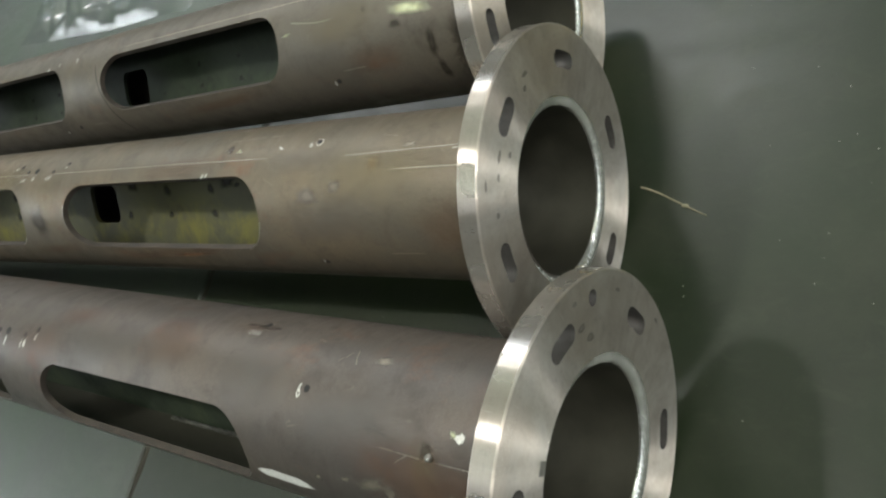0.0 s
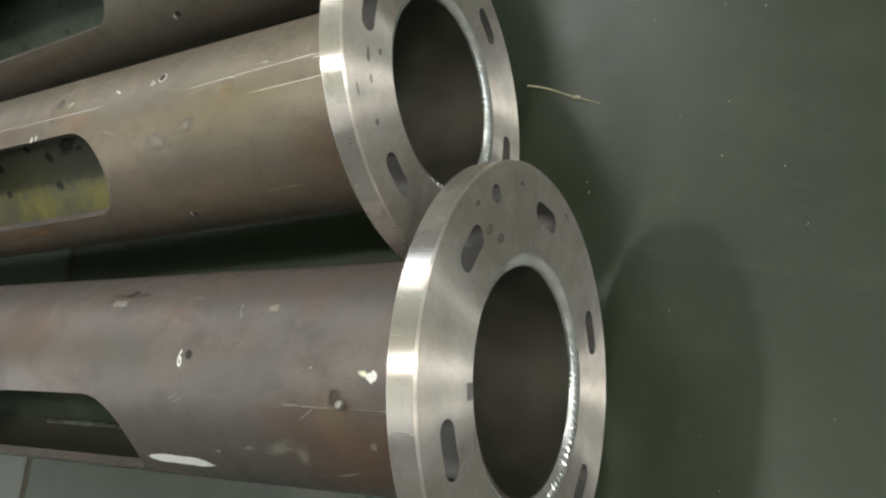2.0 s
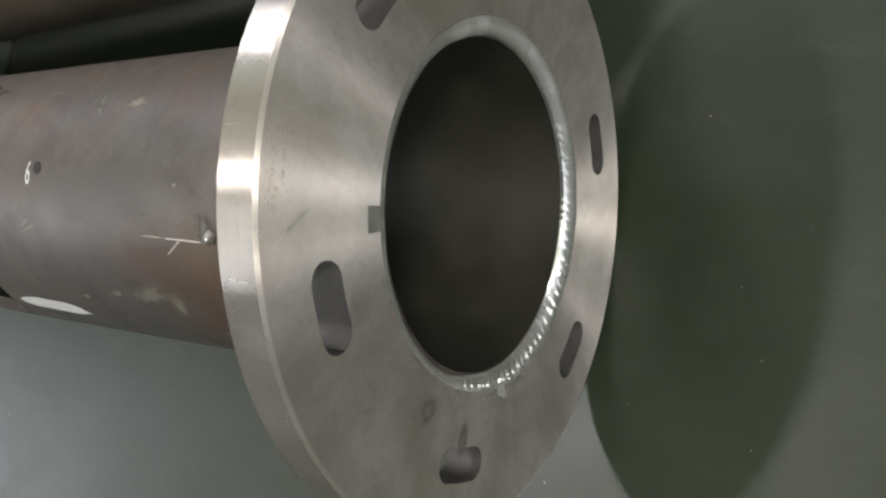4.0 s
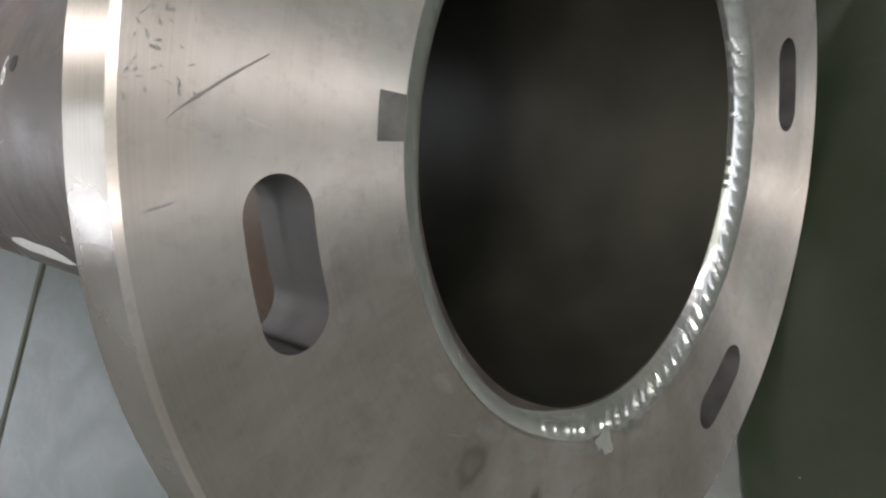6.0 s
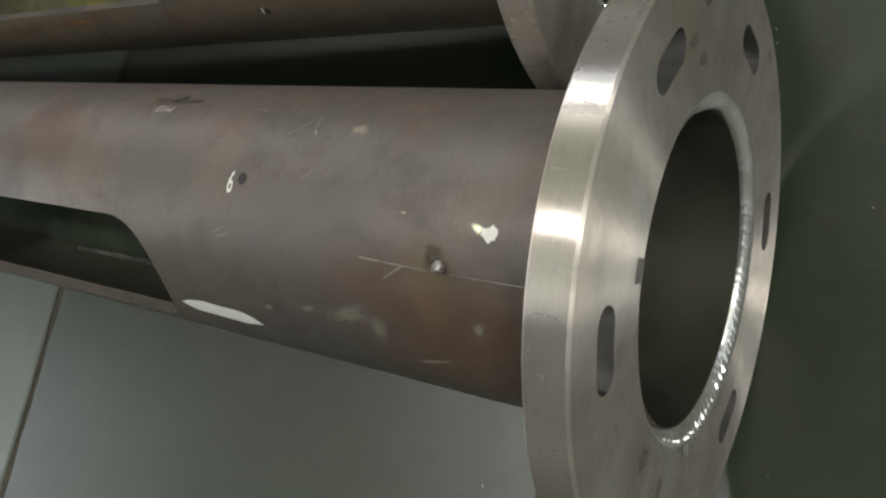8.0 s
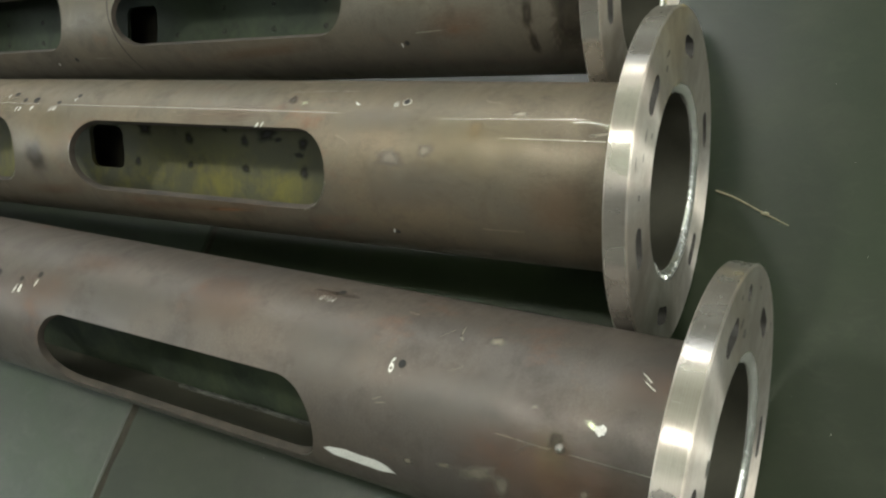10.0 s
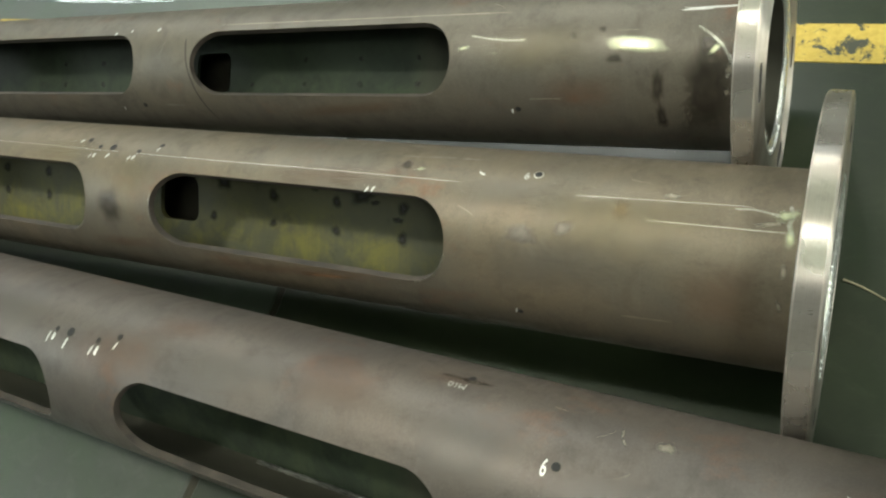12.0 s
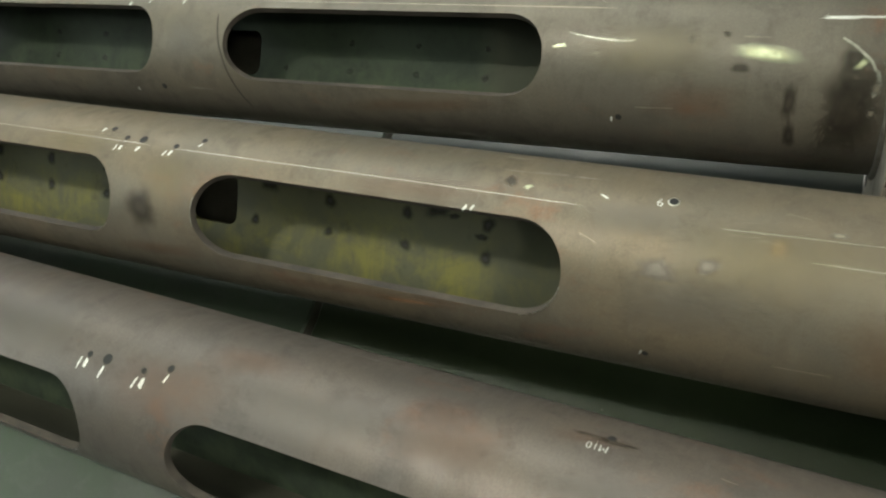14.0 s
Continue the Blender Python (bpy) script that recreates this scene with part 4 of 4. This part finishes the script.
for s, phi, a, b, seed in ((-0.132, 146.0, 0.020, 0.055, 91), (-0.128, 168.0, 0.018, 0.050, 92), (-0.068, 148.0, 0.085, 0.150, 93), (-0.070, 120.0, 0.030, 0.030, 94),
                           (-0.19, 128.0, 0.03, 0.014, 95), (-0.21, 108.0, 0.012, 0.010, 96), (-0.25, 112.0, 0.010, 0.012, 97)):
    patch("stain", tube_3, s, phi, a, b, STAIN, seed, 0, 0.5, 0.0002)
stroke("seam", tube_3, [(-0.972, 104.0), (-0.962, 128.0), (-0.948, 150.0), (-0.925, 180.0)], 0.0032, SEAM)


# ---- smears, gouges and the ground notch on the turned faces
def face_patch(tube, r, deg, along, across, material, seed, turn=0.0, ragged=0.5, name="smear", lift=0.0003, tilt=0.0):
    """A thin uneven patch on the flange's face: along the ring, across it, in metres."""
    rng = random.Random(seed)
    if material in FILMS:
        ragged *= 0.4
    ph = [rng.uniform(0, 6.28) for _ in range(4)]
    bm = bmesh.new()
    rows = []
    for k in (0, 0.25, 0.5, 0.75, 1):
        row = []
        for i in range(24):
            a = 2 * math.pi * i / 24
            q = 1 + ragged * (0.4 * math.sin(2 * a + ph[0]) + 0.35 * math.sin(3 * a + ph[1]) + 0.3 * math.sin(7 * a + ph[2]))
            u, v = k * along / 2 * q * math.cos(a), k * across / 2 * q * math.sin(a)
            u, v = u * math.cos(radians(turn)) - v * math.sin(radians(turn)), u * math.sin(radians(turn)) + v * math.cos(radians(turn))
            row.append(round_at(r + v, deg + math.degrees(u / r), lift + tilt * (across - v)))
        rows.append(row)
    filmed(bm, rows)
    part(name, bm, material, tube)


rng = random.Random(11)
for i in range(80):
    face_patch(tube_1, rng.triangular(0.178, 0.200, 0.196), rng.uniform(91, 105), rng.uniform(0.0008, 0.0022), rng.uniform(0.0003, 0.0006), GOUGE, i, rng.uniform(-70, 70), 0.5, "gouge",
               0.0003, rng.uniform(0.1, 0.25))
for i, (r, deg, along, across, m) in enumerate(((0.181, 18.5, 0.012, 0.006, SMEAR), (0.187, -16.0, 0.012, 0.006, SMEAR),
                                                (0.183, 48.0, 0.012, 0.006, SMEAR), (0.155, 46.0, 0.018, 0.010, SMEAR), 
                                                (0.135, 160.0, 0.018, 0.022, SMEAR), (0.145, 178.0, 0.012, 0.030, SMEAR), (0.140, 40.0, 0.018, 0.012, SMEAR))):
    face_patch(tube_1, r, deg, along, across, m, 60 + i)
for r, deg, length, turn in ((0.180, 42.0, 0.020, 70), (0.185, 56.0, 0.016, 70), (0.137, 3.0, 0.026, 85), (0.140, 0.0, 0.022, 80), (0.176, 103.0, 0.030, 55), (0.192, 112.0, 0.008, 80),
                             (0.185, -80.0, 0.016, 60), (0.19, -88.0, 0.012, 40)):
    face_patch(tube_1, r, deg, length, 0.0006, GOUGE, int(deg) + 200, turn, 0.3, "scratch")
for i in range(8):                     # weld ground flush on the face round the bore
    face_patch(tube_1, rng.uniform(0.118, 0.124), rng.uniform(122, 214), rng.uniform(0.012, 0.034), rng.uniform(0.006, 0.014), WELD_SMEAR, 400 + i, rng.uniform(-25, 25), 0.7)
face_patch(tube_1, 0.1205, 197.0, 0.012, 0.010, WELD, 450, 20, 0.5, "weld_stop", 0.0008)
bm = bmesh.new()
sheet(bm, [[round_at(r, d, 0.0004) for d in (101.0, 102.6, 104.2, 105.8, 107.4)] for r in (BORE_R + 0.001, 0.1225, 0.1275)])
part("ground_notch", bm, NOTCH, tube_1, "dull ground notch beside the bore")
for i in range(7):
    face_patch(tube_2, rng.uniform(0.13, 0.185), rng.uniform(60, 150), rng.uniform(0.008, 0.02), rng.uniform(0.005, 0.009), SMEAR, 120 + i)
for r, deg, length, turn in ((0.13, 62.0, 0.03, 70), (0.122, 118.0, 0.008, 20), (0.123, 121.0, 0.010, 60), (0.185, -62.0, 0.014, 10), (0.14, 75.0, 0.022, 60)):
    face_patch(tube_2, r, deg, length, 0.0010, GOUGE, int(deg) + 300, turn, 0.3, "scratch")


# ---------------------------------------------------------------- litter on the floor
def straw(x0, y0, x1, y1):
    base = tagged(new("dry_stalk"), "thin pale dry stalk lying on the floor", "stalk")
    a, b = Vector((x0, y0, 0)), Vector((x1, y1, 0))
    base.location = (a + b) / 2
    bm = bmesh.new()
    rows = []
    for i in range(13):
        t = i / 12
        r = 0.0016 * (1 - 0.55 * t)
        c = (a + (b - a) * t) - (a + b) / 2 + Vector((0.001 * math.sin(9 * t), 0.002 * math.sin(5 * t), r + 0.0003 * math.sin(14 * t) ** 2))
        d = (b - a).normalized()
        side = Vector((-d.y, d.x, 0))
        rows.append([c + side * r * math.cos(q) + Vector((0, 0, r * math.sin(q))) for q in (2 * math.pi * k / 8 for k in range(8))])
    sheet(bm, rows, True)
    part("stalk", bm, STRAW, base)
    bm = bmesh.new()
    bmesh.ops.create_icosphere(bm, subdivisions=2, radius=0.0026)
    for v in bm.verts:
        v.co.x *= 2.2
        v.co += Vector((0.02, -0.009, 0.0026))
    part("husk", bm, STRAW, base)


straw(-0.129, 0.434, -0.025, 0.392)


def plastic_wrap(x, y, lx, ly):
    """A crumpled heap of clear packing film."""
    base = tagged(new("plastic_wrap"), "crumpled shiny clear plastic wrap lying on the floor", "plastic wrap")
    base.location = (x, y, 0)
    bm = bmesh.new()
    nx, ny = 90, 60
    rows = []
    for j in range(ny + 1):
        row = []
        for i in range(nx + 1):
            u, v = i / nx - 0.5, j / ny - 0.5
            p = Vector((u * lx * 5.5, v * ly * 5.5, 3.0))
            ridge = 1 - abs(noise.noise(p)) * 2.2
            fold = 1 - abs(noise.noise(p * 2.3 + Vector((5, 1, 2)))) * 2.4
            fade = max(0.0, 1 - (2 * abs(u)) ** 4) * max(0.0, 1 - (2 * abs(v)) ** 4)
            h = 0.002 + fade * (0.05 + 0.035 * ridge + 0.02 * fold + 0.03 * noise.noise(p * 0.5))
            wob = 0.04 * noise.noise(p * 0.6 + Vector((9, 9, 0)))
            row.append((u * lx + wob, v * ly + wob * 0.7, max(h, 0.002)))
        rows.append(row)
    sheet(bm, rows)
    part("film_sheet", bm, WRAP, base, "", False)


def tray_like_object(x, y, turn):
    """An unidentified green object, built as a small tray with a teal rim and an olive inside."""
    base = tagged(new("tray_like_object"), "unidentified small green object on the floor, built as a tray with a teal rim", "tray")
    base.matrix_world = pose(x, y, 0, 0, 0, turn)

    def ring(a, b, r, z):
        out = []
        for cx, cy, q0 in ((a, b, 0), (-a, b, 90), (-a, -b, 180), (a, -b, 270)):
            for k in range(7):
                q = radians(q0 + 15 * k)
                out.append((cx + r * math.cos(q), cy + r * math.sin(q), z))
        return out

    bm = bmesh.new()
    sheet(bm, [ring(0.05, 0.11, 0.025, 0.0), ring(0.055, 0.115, 0.03, 0.05), ring(0.055, 0.115, 0.022, 0.05), ring(0.05, 0.11, 0.018, 0.008)], True)
    bm.faces.new([bm.verts.new(p) for p in ring(0.05, 0.11, 0.018, 0.008)])
    part("body", bm, OLIVE, base)
    bm = bmesh.new()
    sheet(bm, [ring(0.055, 0.115, 0.03, 0.044), ring(0.055, 0.115, 0.045, 0.044), ring(0.055, 0.115, 0.047, 0.052), ring(0.055, 0.115, 0.03, 0.054)], True)
    part("rim", bm, TEAL, base)


plastic_wrap(-2.05, 1.36, 0.95, 0.74)
tray_like_object(-1.50, 1.22, 12)
bm = bmesh.new()
rng = random.Random(21)
for i in range(110):
    x, y = rng.uniform(-0.9, 0.9), rng.uniform(-0.7, 1.3)
    if rng.random() < 0.6:
        x = rng.uniform(-0.05, 0.4)
    r = rng.uniform(0.0003, 0.0009)
    m = Matrix.Translation((x, y, r * 0.4)) @ Euler((rng.uniform(-0.3, 0.3), rng.uniform(-0.3, 0.3), rng.uniform(0, 6.28))).to_matrix().to_4x4() @ Matrix.Diagonal((rng.uniform(1, 2.5), 1, 0.5, 1))
    bmesh.ops.create_icosphere(bm, subdivisions=1, radius=r, matrix=m)
me = mesh_of("metal_chips", bm, CHIP)
tagged(new("metal_chips", me), "tiny bright metal chips scattered on the floor", "chips", kind="stuff")


def support_block(x, y, top):
    base = tagged(new("support_block"), "rough timber block under the far end of a tube", "timber block", "blocks under the tubes")
    base.location = (x, y, 0)
    bm = bmesh.new()
    box(bm, -0.04, 0.04, -0.07, 0.07, 0.0, top, 0.004)
    part("block", bm, TIMBER, base)


for ob in (tube_1, tube_2, tube_3):
    p = ob.matrix_world @ Vector((-2.05, 0, 0))
    support_block(p.x, p.y, p.z - TUBE_R)
